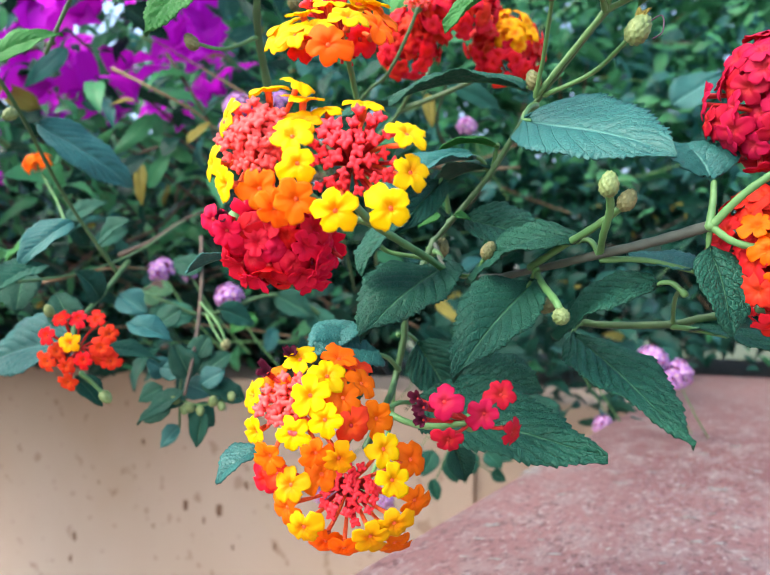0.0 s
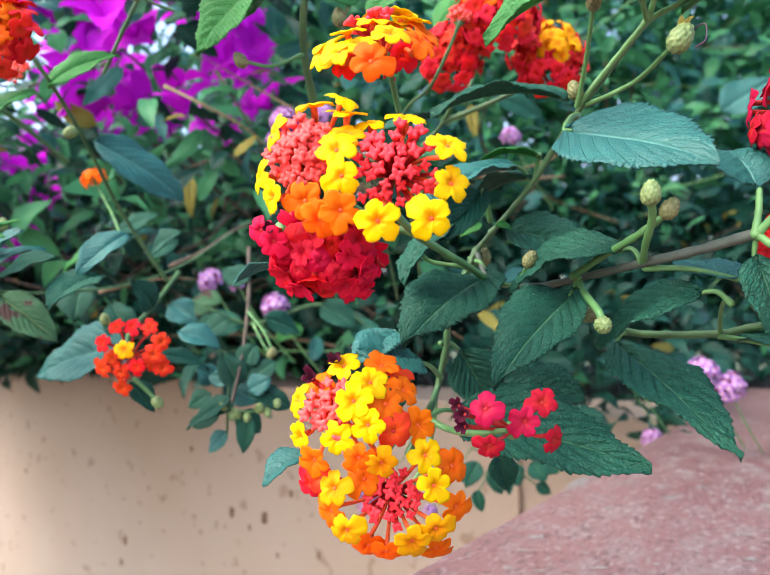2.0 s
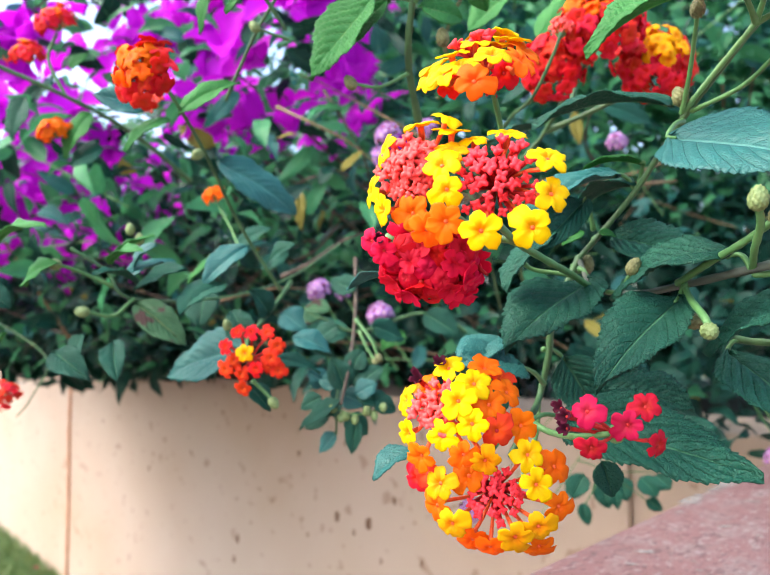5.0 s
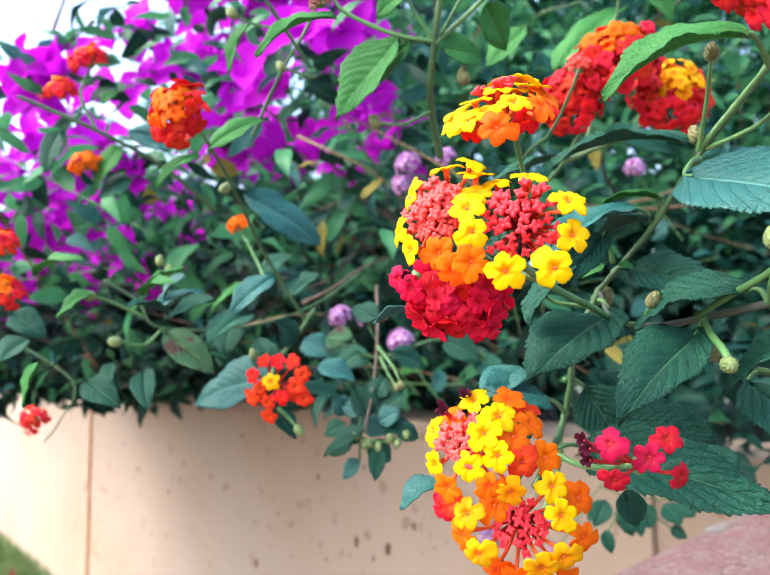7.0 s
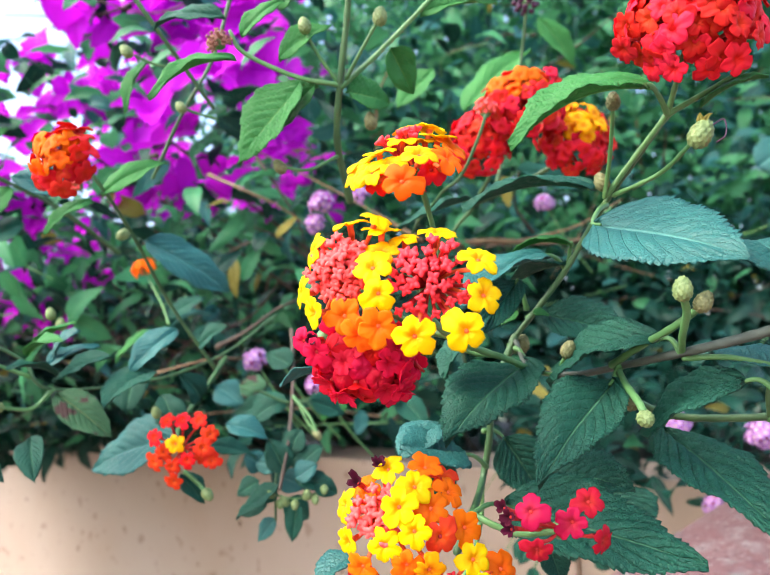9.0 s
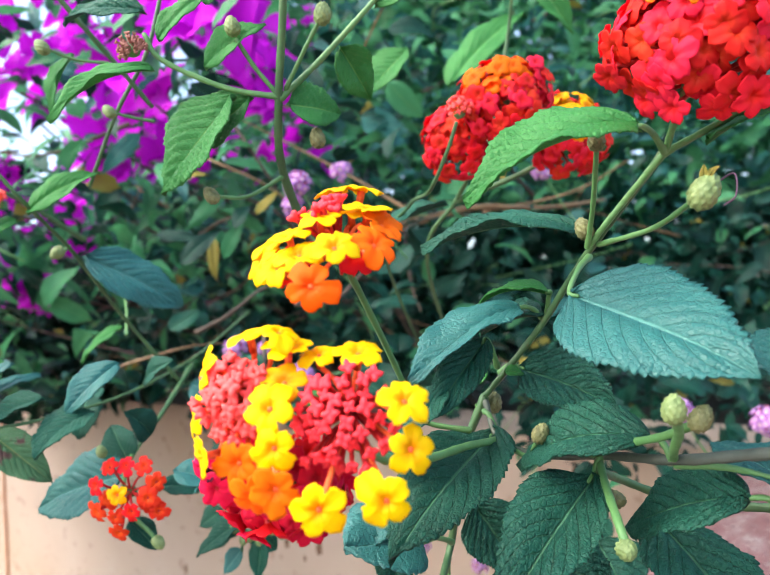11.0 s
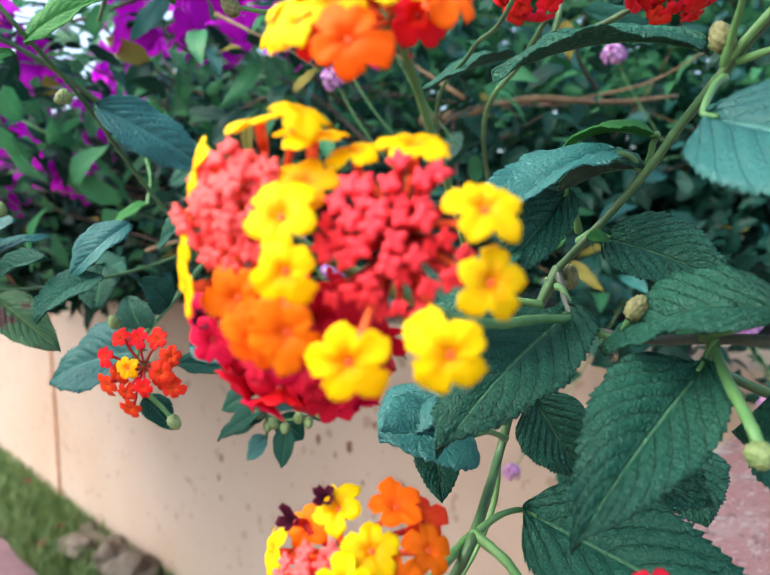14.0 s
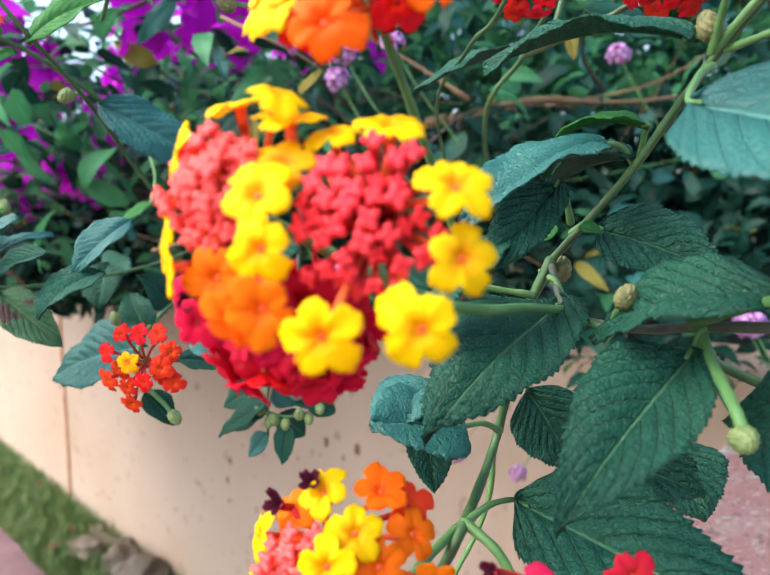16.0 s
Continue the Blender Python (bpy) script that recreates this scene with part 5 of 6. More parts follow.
leaf(lf, (-0.2580, 0.1146, 0.9637), (-0.2660, 0.1073, 0.9530), 0.014, facing(0.7, -0.2, 0.8), 0.10, 0.25, LEAF_SKYLIT)
leaf(lf, (-0.2282, 0.1514, 0.9333), (-0.2264, 0.1400, 0.9438), 0.016, facing(1.0, 0.2, 0.8), 0.10, 0.25, LEAF)

l2 = thing("lantana_branch", (-0.2881, 0.1927, 0.9554), "lantana branch with an orange-red head and green buds", "flowering branch", "lantana branches")
stem(l2, [(-0.2854, 0.1974, 0.9474), (-0.2786, 0.1674, 0.9793), (-0.2584, 0.1378, 1.0051), (-0.2413, 0.1157, 1.0184), (-0.2410, 0.1060, 1.0293)], 0.0008, 0.0007, STEM)
stem(l2, [(-0.2984, 0.1785, 0.9713), (-0.3526, 0.2060, 0.9896), (-0.3916, 0.2191, 1.0116)], 0.0007, 0.0006, STEM_PALE)
stem(l2, [(-0.2590, 0.1367, 1.0074), (-0.2519, 0.1305, 1.0029)], 0.0007, 0.0006, STEM_PALE, "peduncle")
seed_head(l2, (-0.2526, 0.1296, 1.0038), facing(0.3, -0.2, -0.3), "green", 1.0)
seed_head(l2, (-0.2792, 0.1116, 0.9720), facing(0.2), "green", 0.9)
seed_head(l2, (-0.2769, 0.1150, 0.9676), facing(0.2), "green", 0.9)
round_head(l2, (-0.1971, 0.0833, 1.011), facing(1.3, -0.1, 0.25), 0.0112, ((0.35, "o"), (1.0, "s")), "orange-red lantana head", 1.45, True, 1.0, 0.0, 0.45, 2.0)
head(l2, (-0.2473, 0.1079, 1.0199), "small cluster of red buds", [], (facing(0.7, -0.1, 0.3), 0.0050, 1.4, 26, "tip"))
round_head(l2, (-0.3922, 0.2173, 1.0160), facing(0.8, 0.0), 0.0085, ((0.4, "o"), (1.0, "o")), "small orange lantana head", 1.4)
leaf(l2, (-0.2423, 0.1152, 1.0163), (-0.2259, 0.1348, 1.0302), 0.015, facing(1.1, 0.2, 0.6), 0.08, 0.2, LEAF_FRESH)
leaf(l2, (-0.2503, 0.1067, 1.0185), (-0.2612, 0.0879, 1.0224), 0.020, facing(1.3, -0.2, 0.6), 0.08, 0.2, LEAF_SKYLIT)
leaf(l2, (-0.2448, 0.1132, 1.0143), (-0.2560, 0.0986, 1.0008), 0.014, facing(1.1, -0.3, 0.6), 0.08, 0.2, LEAF_FRESH)

l3 = thing("lantana_branch", (-0.4452, 0.2132, 1.0513), "lantana branch with orange-red heads against the sky", "flowering branch", "lantana branches")
stem(l3, [(-0.4392, 0.2228, 1.0366), (-0.4254, 0.1735, 1.0592), (-0.4130, 0.1259, 1.0703), (-0.4236, 0.0831, 1.0848)], 0.0016, 0.0012, STEM)
stem(l3, [(-0.4130, 0.1259, 1.0703), (-0.4167, 0.1166, 1.0919), (-0.4102, 0.1191, 1.1072)], 0.0010, 0.0009, STEM_PALE, "peduncle")
round_head(l3, (-0.4094, 0.1192, 1.1103), facing(0.6, 0.0), 0.013, ((0.3, "o"), (1.0, "s")), "orange-red lantana head", 1.5)
round_head(l3, (-0.4362, 0.1108, 1.0958), facing(0.6, 0.0), 0.012, ((0.2, "o"), (1.0, "s")), "orange-red lantana head", 1.5)
round_head(l3, (-0.4321, 0.1266, 1.0500), facing(0.8, 0.0), 0.011, ((1.0, "o"),), "orange lantana head", 1.5)
round_head(l3, (-0.3688, 0.0685, 0.9573), facing(0.8, 0.2), 0.012, ((0.3, "o"), (1.0, "s")), "orange-red lantana head", 1.5)
round_head(l3, (-0.3687, 0.0653, 0.9825), facing(0.8, 0.2), 0.011, ((0.3, "o"), (1.0, "s")), "orange-red lantana head", 1.5)
round_head(l3, (-0.5395, 0.1304, 0.8785), facing(0.8, 0.2, 0.2), 0.011, ((1.0, "s"),), "spent red lantana head over the wall", 1.5)
stem(l3, [(-0.5659, 0.1234, 0.9362), (-0.5288, 0.1533, 0.9056), (-0.5278, 0.1434, 0.8765), (-0.5364, 0.1360, 0.8618)], 0.0006, 0.0005, STEM)
leaf(l3, (-0.4094, 0.1024, 1.0641), (-0.4191, 0.0992, 1.0393), 0.03, facing(1.4, -0.1, 0.6), 0.05, 0.1, LEAF)
leaf(l3, (-0.4131, 0.1417, 1.0640), (-0.4306, 0.1317, 1.0358), 0.03, facing(1.4, -0.1, 0.6), 0.05, 0.1, LEAF_FRESH)
leaf(l3, (-0.4115, 0.1489, 1.0419), (-0.4289, 0.1345, 1.0311), 0.03, facing(1.1, -0.1, 0.6), 0.05, 0.1, LEAF)
leaf(l3, (-0.4085, 0.1260, 1.0872), (-0.3985, 0.1338, 1.0948), 0.014, facing(1.1, 0.3, 0.6), 0.05, 0.1, LEAF_FRESH)

# --- twig over the wall's rim ---
tw = thing("lantana_twig", (-0.3006, 0.2684, 0.9458), "dark twig with round leaves hanging over the wall", "twig")
stem(tw, [(-0.2845, 0.2499, 0.9688), (-0.2579, 0.2266, 0.9392), (-0.2247, 0.1944, 0.9138), (-0.2167, 0.1818, 0.8938)], 0.0010, 0.0007, TWIG)
stem(tw, [(-0.2436, 0.2141, 0.9315), (-0.2320, 0.2137, 0.9219), (-0.2268, 0.2138, 0.9138)], 0.0008, 0.0006, STEM_PALE, "peduncle")
seed_head(tw, (-0.2266, 0.2143, 0.9126), facing(0.2, 0.3, -0.8), "brown", 0.8)
seed_head(tw, (-0.2091, 0.1902, 0.8905), facing(0.6, 0.3), "green", 0.85)
seed_head(tw, (-0.2162, 0.1837, 0.8884), facing(0.6, -0.3), "green", 0.85)
seed_head(tw, (-0.2222, 0.1814, 0.8912), facing(0.6, -0.6), "green", 0.8)
leaf(tw, (-0.2188, 0.1836, 0.8951), (-0.2299, 0.1690, 0.8819), 0.015, facing(0.7, -0.3), 0.05, 0.2, LEAF)
leaf(tw, (-0.2126, 0.1876, 0.8869), (-0.2135, 0.1849, 0.8718), 0.0115, facing(0.9, 0.1), 0.03, 0.2, LEAF)
leaf(tw, (-0.2176, 0.1913, 0.8980), (-0.2033, 0.1997, 0.8921), 0.015, facing(0.8, 0.2), 0.05, 0.1, LEAF)
leaf(tw, (-0.2203, 0.1883, 0.8992), (-0.2273, 0.1847, 0.9142), 0.016, facing(0.9, 0.0), 0.05, 0.1, LEAF)
leaf(tw, (-0.2163, 0.1916, 0.9013), (-0.2109, 0.2020, 0.9096), 0.015, facing(0.9, 0.1), 0.05, 0.1, LEAF)
leaf(tw, (-0.2678, 0.2175, 0.9367), (-0.2781, 0.2070, 0.9381), 0.018, facing(0.8, -0.1), 0.05, 0.2, LEAF_SPOT, "leaf with a yellow rim and withered tip")

leaf(tw, (-0.2146, 0.1886, 0.8975), (-0.2068, 0.1949, 0.9028), 0.014, facing(1.2, 0.1, 0.7), 0.05, 0.1, LEAF_SKYLIT)
leaf(tw, (-0.2217, 0.1919, 0.9075), (-0.2202, 0.1981, 0.9172), 0.015, facing(1.2, 0.1, 0.7), 0.05, 0.1, LEAF)
leaf(tw, (-0.2257, 0.1894, 0.9019), (-0.2373, 0.1847, 0.9037), 0.014, facing(1.2, -0.2, 0.7), 0.05, 0.1, LEAF_SKYLIT)
leaf(tw, (-0.2223, 0.1851, 0.8929), (-0.2286, 0.1776, 0.8868), 0.012, facing(1.0, -0.2, 0.6), 0.05, 0.1, LEAF)
leaf(tw, (-0.2086, 0.1936, 0.8954), (-0.2020, 0.2015, 0.8899), 0.012, facing(1.0, 0.3, 0.6), 0.05, 0.1, LEAF)
leaf(tw, (-0.2503, 0.2082, 0.9291), (-0.2617, 0.1998, 0.9181), 0.018, facing(1.0, -0.2, 0.7), 0.05, 0.1, LEAF)
leaf(tw, (-0.2461, 0.2266, 0.9288), (-0.2413, 0.2477, 0.9205), 0.018, facing(1.0, 0.2, 0.7), 0.05, 0.1, LEAF)
leaf(tw, (-0.2644, 0.2323, 0.9474), (-0.2811, 0.2283, 0.9548), 0.018, facing(1.0, -0.2, 0.7), 0.05, 0.1, LEAF)

for bx in ((-0.2171, 0.1820, 0.8874), (-0.2127, 0.1864, 0.8866), (-0.2067, 0.1926, 0.8883), (-0.2041, 0.1957, 0.8921)):
    seed_head(tw, bx, facing(0.5, 0.2, -0.5), "green", 0.75)
stem(tw, [(-0.2213, 0.1839, 0.8904), (-0.2148, 0.1902, 0.8885), (-0.2072, 0.1982, 0.8914)], 0.0005, 0.0004, STEM_PALE, "peduncle")
leaf(tw, (-0.2360, 0.1862, 0.8956), (-0.2422, 0.1784, 0.8892), 0.0140, facing(1.0, -0.2, 0.7), 0.05, 0.1, LEAF)
leaf(tw, (-0.2293, 0.1922, 0.8967), (-0.2196, 0.1987, 0.8913), 0.0150, facing(1.0, 0.2, 0.7), 0.05, 0.1, LEAF_SKYLIT)
leaf(tw, (-0.2338, 0.1888, 0.8877), (-0.2409, 0.1802, 0.8801), 0.0140, facing(1.0, -0.2, 0.7), 0.05, 0.1, LEAF)
leaf(tw, (-0.2280, 0.1941, 0.8865), (-0.2193, 0.1999, 0.8777), 0.0140, facing(1.0, 0.2, 0.7), 0.05, 0.1, LEAF)
leaf(tw, (-0.2317, 0.1914, 0.8786), (-0.2363, 0.1851, 0.8689), 0.0120, facing(1.0, -0.2, 0.7), 0.05, 0.1, LEAF_SKYLIT)
leaf(tw, (-0.2227, 0.1985, 0.8922), (-0.2143, 0.2030, 0.8969), 0.0130, facing(1.0, 0.2, 0.7), 0.05, 0.1, LEAF)
leaf(tw, (-0.2341, 0.1875, 0.9013), (-0.2390, 0.1800, 0.9071), 0.0140, facing(1.0, -0.2, 0.7), 0.05, 0.1, LEAF_SKYLIT)
leaf(tw, (-0.2257, 0.1951, 0.9012), (-0.2189, 0.1980, 0.9093), 0.0140, facing(1.0, 0.2, 0.7), 0.05, 0.1, LEAF)
stem(tw, [(-0.2328, 0.1952, 0.9054), (-0.2315, 0.1917, 0.8944), (-0.2309, 0.1907, 0.8776)], 0.0006, 0.0005, STEM, "stem", 6)
# --- brown twigs that show inside the foliage ---
def dry_twig(points, r, bark=None):
    t = thing("dry_twig", points[0], "bare brown twig inside the hedge", "twig", "bare twigs in the hedge")
    stem(t, points, r, r * 0.3, bark or TWIG, "stem", 8)
    return t


dry_twig([(-0.4401, 0.5188, 1.0598), (-0.3961, 0.5513, 1.0682), (-0.3564, 0.5792, 1.0751), (-0.3100, 0.6275, 1.0714), (-0.2754, 0.6938, 1.0799)], 0.0052, TWIG_PALE)
dry_twig([(-0.4584, 0.3129, 1.1176), (-0.4277, 0.3217, 1.1004), (-0.4044, 0.3497, 1.0820), (-0.3940, 0.3812, 1.0593)], 0.0016, TWIG_PALE)
dry_twig([(-0.4473, 0.3556, 1.1401), (-0.4247, 0.3595, 1.1080), (-0.4180, 0.3768, 1.0783), (-0.4346, 0.4025, 1.0518)], 0.0016)
dry_twig([(-0.4393, 0.3058, 0.9690), (-0.4189, 0.3190, 0.9799), (-0.4048, 0.3398, 0.9976), (-0.3976, 0.3683, 1.0098)], 0.0020)
dry_twig([(-0.4742, 0.2593, 0.9468), (-0.4502, 0.2750, 0.9536), (-0.4322, 0.2988, 0.9592), (-0.4299, 0.3363, 0.9586)], 0.0014, TWIG_PALE)
dry_twig([(-0.4871, 0.3437, 1.0527), (-0.4559, 0.3521, 1.0625), (-0.4400, 0.3747, 1.0604), (-0.4533, 0.4139, 1.0605)], 0.0016)
dry_twig([(-0.3572, 0.3358, 0.9846), (-0.3481, 0.3696, 0.9888), (-0.3464, 0.4180, 1.0240), (-0.3420, 0.4701, 1.0527), (-0.2979, 0.5343, 1.0552)], 0.0018)

# --- a few larger leaves of the hedge ---
ml = thing("lantana_branch", (-0.2922, 0.3566, 0.9233), "leafy lantana shoot with green and yellowing leaves", "branch", "lantana branches")
stem(ml, [(-0.3003, 0.4005, 0.8778), (-0.2866, 0.3604, 0.9198), (-0.3078, 0.3339, 0.9371), (-0.3316, 0.2945, 0.9246), (-0.3470, 0.2719, 0.9344)], 0.0014, 0.0009, STEM)
stem(ml, [(-0.3316, 0.2945, 0.9246), (-0.3189, 0.2912, 0.9122), (-0.3113, 0.2904, 0.9061)], 0.0008, 0.0006, STEM_PALE, "peduncle")
seed_head(ml, (-0.3111, 0.2906, 0.9046), facing(0.3, 0.2, -0.6), "brown", 0.9)
leaf(ml, (-0.3470, 0.2720, 0.9329), (-0.3560, 0.2658, 0.9392), 0.020, facing(1.2, 0.0, 0.8), 0.05, 0.1, LEAF_SPOT)
leaf(ml, (-0.3369, 0.2909, 0.9247), (-0.3690, 0.2698, 0.9187), 0.026, facing(1.2, -0.2, 0.8), 0.06, 0.1, LEAF)
leaf(ml, (-0.3078, 0.3339, 0.9371), (-0.2859, 0.3489, 0.9201), 0.026, facing(1.2, 0.2, 0.8), 0.06, 0.1, LEAF)
leaf(ml, (-0.2950, 0.3546, 0.9267), (-0.2723, 0.3583, 0.9032), 0.024, facing(1.0, 0.2, 0.8), 0.06, 0.1, LEAF)
leaf(ml, (-0.3264, 0.3339, 0.9238), (-0.3335, 0.3176, 0.9107), 0.024, facing(1.0, -0.1, 0.8), 0.06, 0.1, LEAF_FRESH)
leaf(ml, (-0.4114, 0.3457, 1.0589), (-0.3949, 0.3562, 1.0741), 0.014, facing(1.0, 0.2, 0.8), 0.06, 0.1, LEAF_YELLOW, "yellowed leaf")
leaf(ml, (-0.4424, 0.3256, 1.0439), (-0.4416, 0.3271, 1.0090), 0.014, facing(1.0, 0.0, 0.5), 0.04, 0.1, LEAF_YELLOW, "yellowed leaf")
leaf(ml, (-0.2768, 0.5012, 0.9314), (-0.2482, 0.4997, 0.9104), 0.014, facing(1.0, 0.0, 0.5), 0.04, 0.1, LEAF_YELLOW, "yellowed leaf")
leaf(ml, (-0.2427, 0.4326, 1.0889), (-0.2402, 0.4350, 1.0629), 0.012, facing(1.0, 0.0, 0.5), 0.04, 0.1, LEAF_YELLOW, "yellowed leaf")
leaf(ml, (-0.0988, 0.5879, 1.0921), (-0.0624, 0.6113, 1.1182), 0.040, facing(1.4, 0.2, 0.6), 0.04, 0.15, LEAF_SKYLIT)
leaf(ml, (-0.1859, 0.3510, 1.0631), (-0.1633, 0.3904, 1.0505), 0.026, facing(1.2, 0.2, 0.7), 0.04, 0.15, LEAF)
leaf(ml, (-0.3864, 0.2206, 0.9767), (-0.3886, 0.1958, 0.9549), 0.018, facing(0.6, -0.2, 0.9), 0.08, 0.2, LEAF_FRESH)
leaf(ml, (-0.4266, 0.2537, 0.9891), (-0.4101, 0.2761, 1.0037), 0.022, facing(0.9, 0.2, 0.9), 0.06, 0.1, LEAF)
leaf(ml, (-0.3570, 0.1930, 0.9454), (-0.3602, 0.1792, 0.9374), 0.034, facing(1.0, -0.1, 0.8), 0.05, 0.1, LEAF)
leaf(ml, (-0.3704, 0.2564, 0.9379), (-0.3550, 0.2669, 0.9252), 0.026, facing(1.0, 0.1, 0.8), 0.05, 0.1, LEAF_SKYLIT)
leaf(ml, (-0.4102, 0.2650, 0.9721), (-0.3992, 0.2840, 0.9830), 0.022, facing(1.0, 0.1, 0.8), 0.05, 0.1, LEAF)
# leaves that hang before the wall by the ledge
leaf(ml, (-0.2182, 0.4326, 0.8164), (-0.2163, 0.4345, 0.7985), 0.012, facing(1.4, 0.0, 0.3), 0.03, 0.2, LEAF)
leaf(ml, (-0.2364, 0.4210, 0.8024), (-0.2332, 0.4236, 0.7863), 0.012, facing(1.4, 0.0, 0.3), 0.03, 0.2, LEAF)
leaf(ml, (-0.2091, 0.4631, 0.8021), (-0.1999, 0.4694, 0.7945), 0.012, facing(1.4, 0.0, 0.3), 0.03, 0.2, LEAF)
leaf(ml, (-0.2490, 0.4362, 0.8175), (-0.2556, 0.4323, 0.8027), 0.012, facing(1.4, 0.0, 0.3), 0.03, 0.2, LEAF)
stem(ml, [(-0.2301, 0.4483, 0.8321), (-0.2335, 0.4346, 0.8123), (-0.2350, 0.4220, 0.8006)], 0.0007, 0.0005, STEM, "stem", 6)
stem(ml, [(-0.2301, 0.4483, 0.8321), (-0.2212, 0.4426, 0.8195), (-0.2091, 0.4631, 0.8013)], 0.0007, 0.0005, STEM, "stem", 6)

leaf(ml, (-0.2427, 0.4352, 0.8198), (-0.2476, 0.4253, 0.8012), 0.020, facing(1.4, 0.0, 0.4), 0.04, 0.2, LEAF)
leaf(ml, (-0.2347, 0.4426, 0.8161), (-0.2277, 0.4437, 0.7956), 0.020, facing(1.4, 0.0, 0.4), 0.04, 0.2, LEAF)
leaf(ml, (-0.2238, 0.4524, 0.8179), (-0.2181, 0.4519, 0.8010), 0.020, facing(1.4, 0.0, 0.4), 0.04, 0.2, LEAF)
leaf(ml, (-0.2130, 0.4621, 0.8178), (-0.2019, 0.4663, 0.8045), 0.020, facing(1.4, 0.0, 0.4), 0.04, 0.2, LEAF)
leaf(ml, (-0.2291, 0.4473, 0.8216), (-0.2316, 0.4400, 0.7975), 0.020, facing(1.4, 0.0, 0.4), 0.04, 0.2, LEAF)
leaf(ml, (-0.2048, 0.4694, 0.8196), (-0.1950, 0.4722, 0.8099), 0.020, facing(1.4, 0.0, 0.4), 0.04, 0.2, LEAF)
stem(ml, [(-0.2502, 0.4414, 0.8269), (-0.2288, 0.4544, 0.8205), (-0.2034, 0.4705, 0.8214)], 0.0006, 0.0005, STEM, "stem", 6)
# --- lilac lantana heads in the foliage ---
def lilac(at, r, axis=None, hang=None):
    t = thing("lilac_lantana", at, "small round lilac lantana head on a thin stem", "flower", "lilac flower heads")
    a = Vector(at)
    away = [a, a + Vector((0.01, 0.015, -0.03)), a + Vector((0.02, 0.04, -0.06))]
    stem(t, [a, a.lerp(Vector(hang), 0.5) + Vector((0.01, 0, 0.01)), hang] if hang else away, 0.0005, 0.0006, STEM_PALE, "peduncle", 6)
    round_head(t, at, axis or facing(1.0, 0.0, 0.8), r, ((0.12, "p"), (1.0, "p")), "lilac florets", 1.7, True, 0.8)
    return t


lilac((-0.3260, 0.3098, 0.9357), 0.0095)
lilac((-0.3882, 0.3040, 0.9552), 0.0090)
lilac((-0.3800, 0.3216, 0.9533), 0.0060)
lilac((-0.1055, 0.5294, 0.8843), 0.0115)
lilac((-0.0908, 0.5394, 0.8729), 0.0120)
lilac((-0.3097, 0.3019, 1.0586), 0.0090)
lilac((-0.3218, 0.3072, 1.0472), 0.0075)
lilac((-0.3094, 0.3416, 1.0717), 0.0075)
lilac((-0.2491, 0.5126, 1.0814), 0.0090)
lilac((-0.1525, 0.4989, 0.8947), 0.0090)
lilac((-0.3528, 0.5356, 0.7386), 0.0080, None, (-0.30, 0.66, 0.90))
lilac((-0.1714, 0.6318, 0.8124), 0.0100)
lilac((-0.1888, 0.6033, 0.8798), 0.0100)
lilac((-0.4923, 0.6134, 0.7086), 0.0150, None, (-0.36, 0.70, 0.90))


# ---- the hedge behind and over the wall ----
def mid_leaf(length, width, arch, fold, seed, rows=8, cols=2):
    v, f, uv = leaf_grid(length, width, arch, fold, 6, rows=rows, cols=cols, quilt=0.0, wave=0.03, seed=seed, thick=0.0003)
    n = len(v) // 2
    keep = [q for q in f if max(q) < n]
    return v[:n], keep, uv[:n]


HEDGE_SHAPES = [mid_leaf(1.0, w, a, fo, s) for s, (w, a, fo) in enumerate(((0.44, 0.10, 0.2), (0.54, 0.16, 0.35), (0.36, 0.06, 0.15), (0.62, 0.12, 0.25)))]
NEAR_SHAPES = [mid_leaf(1.0, w, a, fo, s, 18, 4) for s, (w, a, fo) in enumerate(((0.46, 0.10, 0.2), (0.56, 0.16, 0.35), (0.38, 0.06, 0.15), (0.64, 0.12, 0.25)))]
HEDGE_MESHES = [[mesh_from("leaf", v, f, uv, (m,)) for v, f, uv in NEAR_SHAPES] for m in (LEAF_HEDGE_SHADED, LEAF_HEDGE_LIT, LEAF_SKYLIT)]


def pose_leaf(rnd, p, size, out):
    y = Vector((rnd.gauss(0, 1), rnd.gauss(0, 1), rnd.gauss(-0.2, 0.7))).normalized()
    z = (Vector(out) + Vector((rnd.gauss(0, 0.65), rnd.gauss(0, 0.65), rnd.gauss(0, 0.65)))).normalized()
    z = (z - y * z.dot(y)).normalized()
    x = y.cross(z)
    return Matrix.Translation(p) @ Matrix((x, y, z)).transposed().to_4x4() @ Matrix.Scale(size, 4)


def joined_leaves(name, poses, mat, parent, shapes=None):
    verts, faces, uvs = [], [], []
    o = 0
    for i, m in enumerate(poses):
        v, f, uv = (shapes or HEDGE_SHAPES)[i % len(shapes or HEDGE_SHAPES)]
        a = np.array(v) @ np.array(m.to_3x3()).T + np.array(m.translation)
        verts.append(a)
        faces += [tuple(k + o for k in q) for q in f]
        uvs += uv
        o += len(v)
    me = mesh_from(name, np.concatenate(verts), faces, uvs, (mat,))
    ob = part(name, me, None, parent)
    return tagged(ob, "", "", "", "stuff")


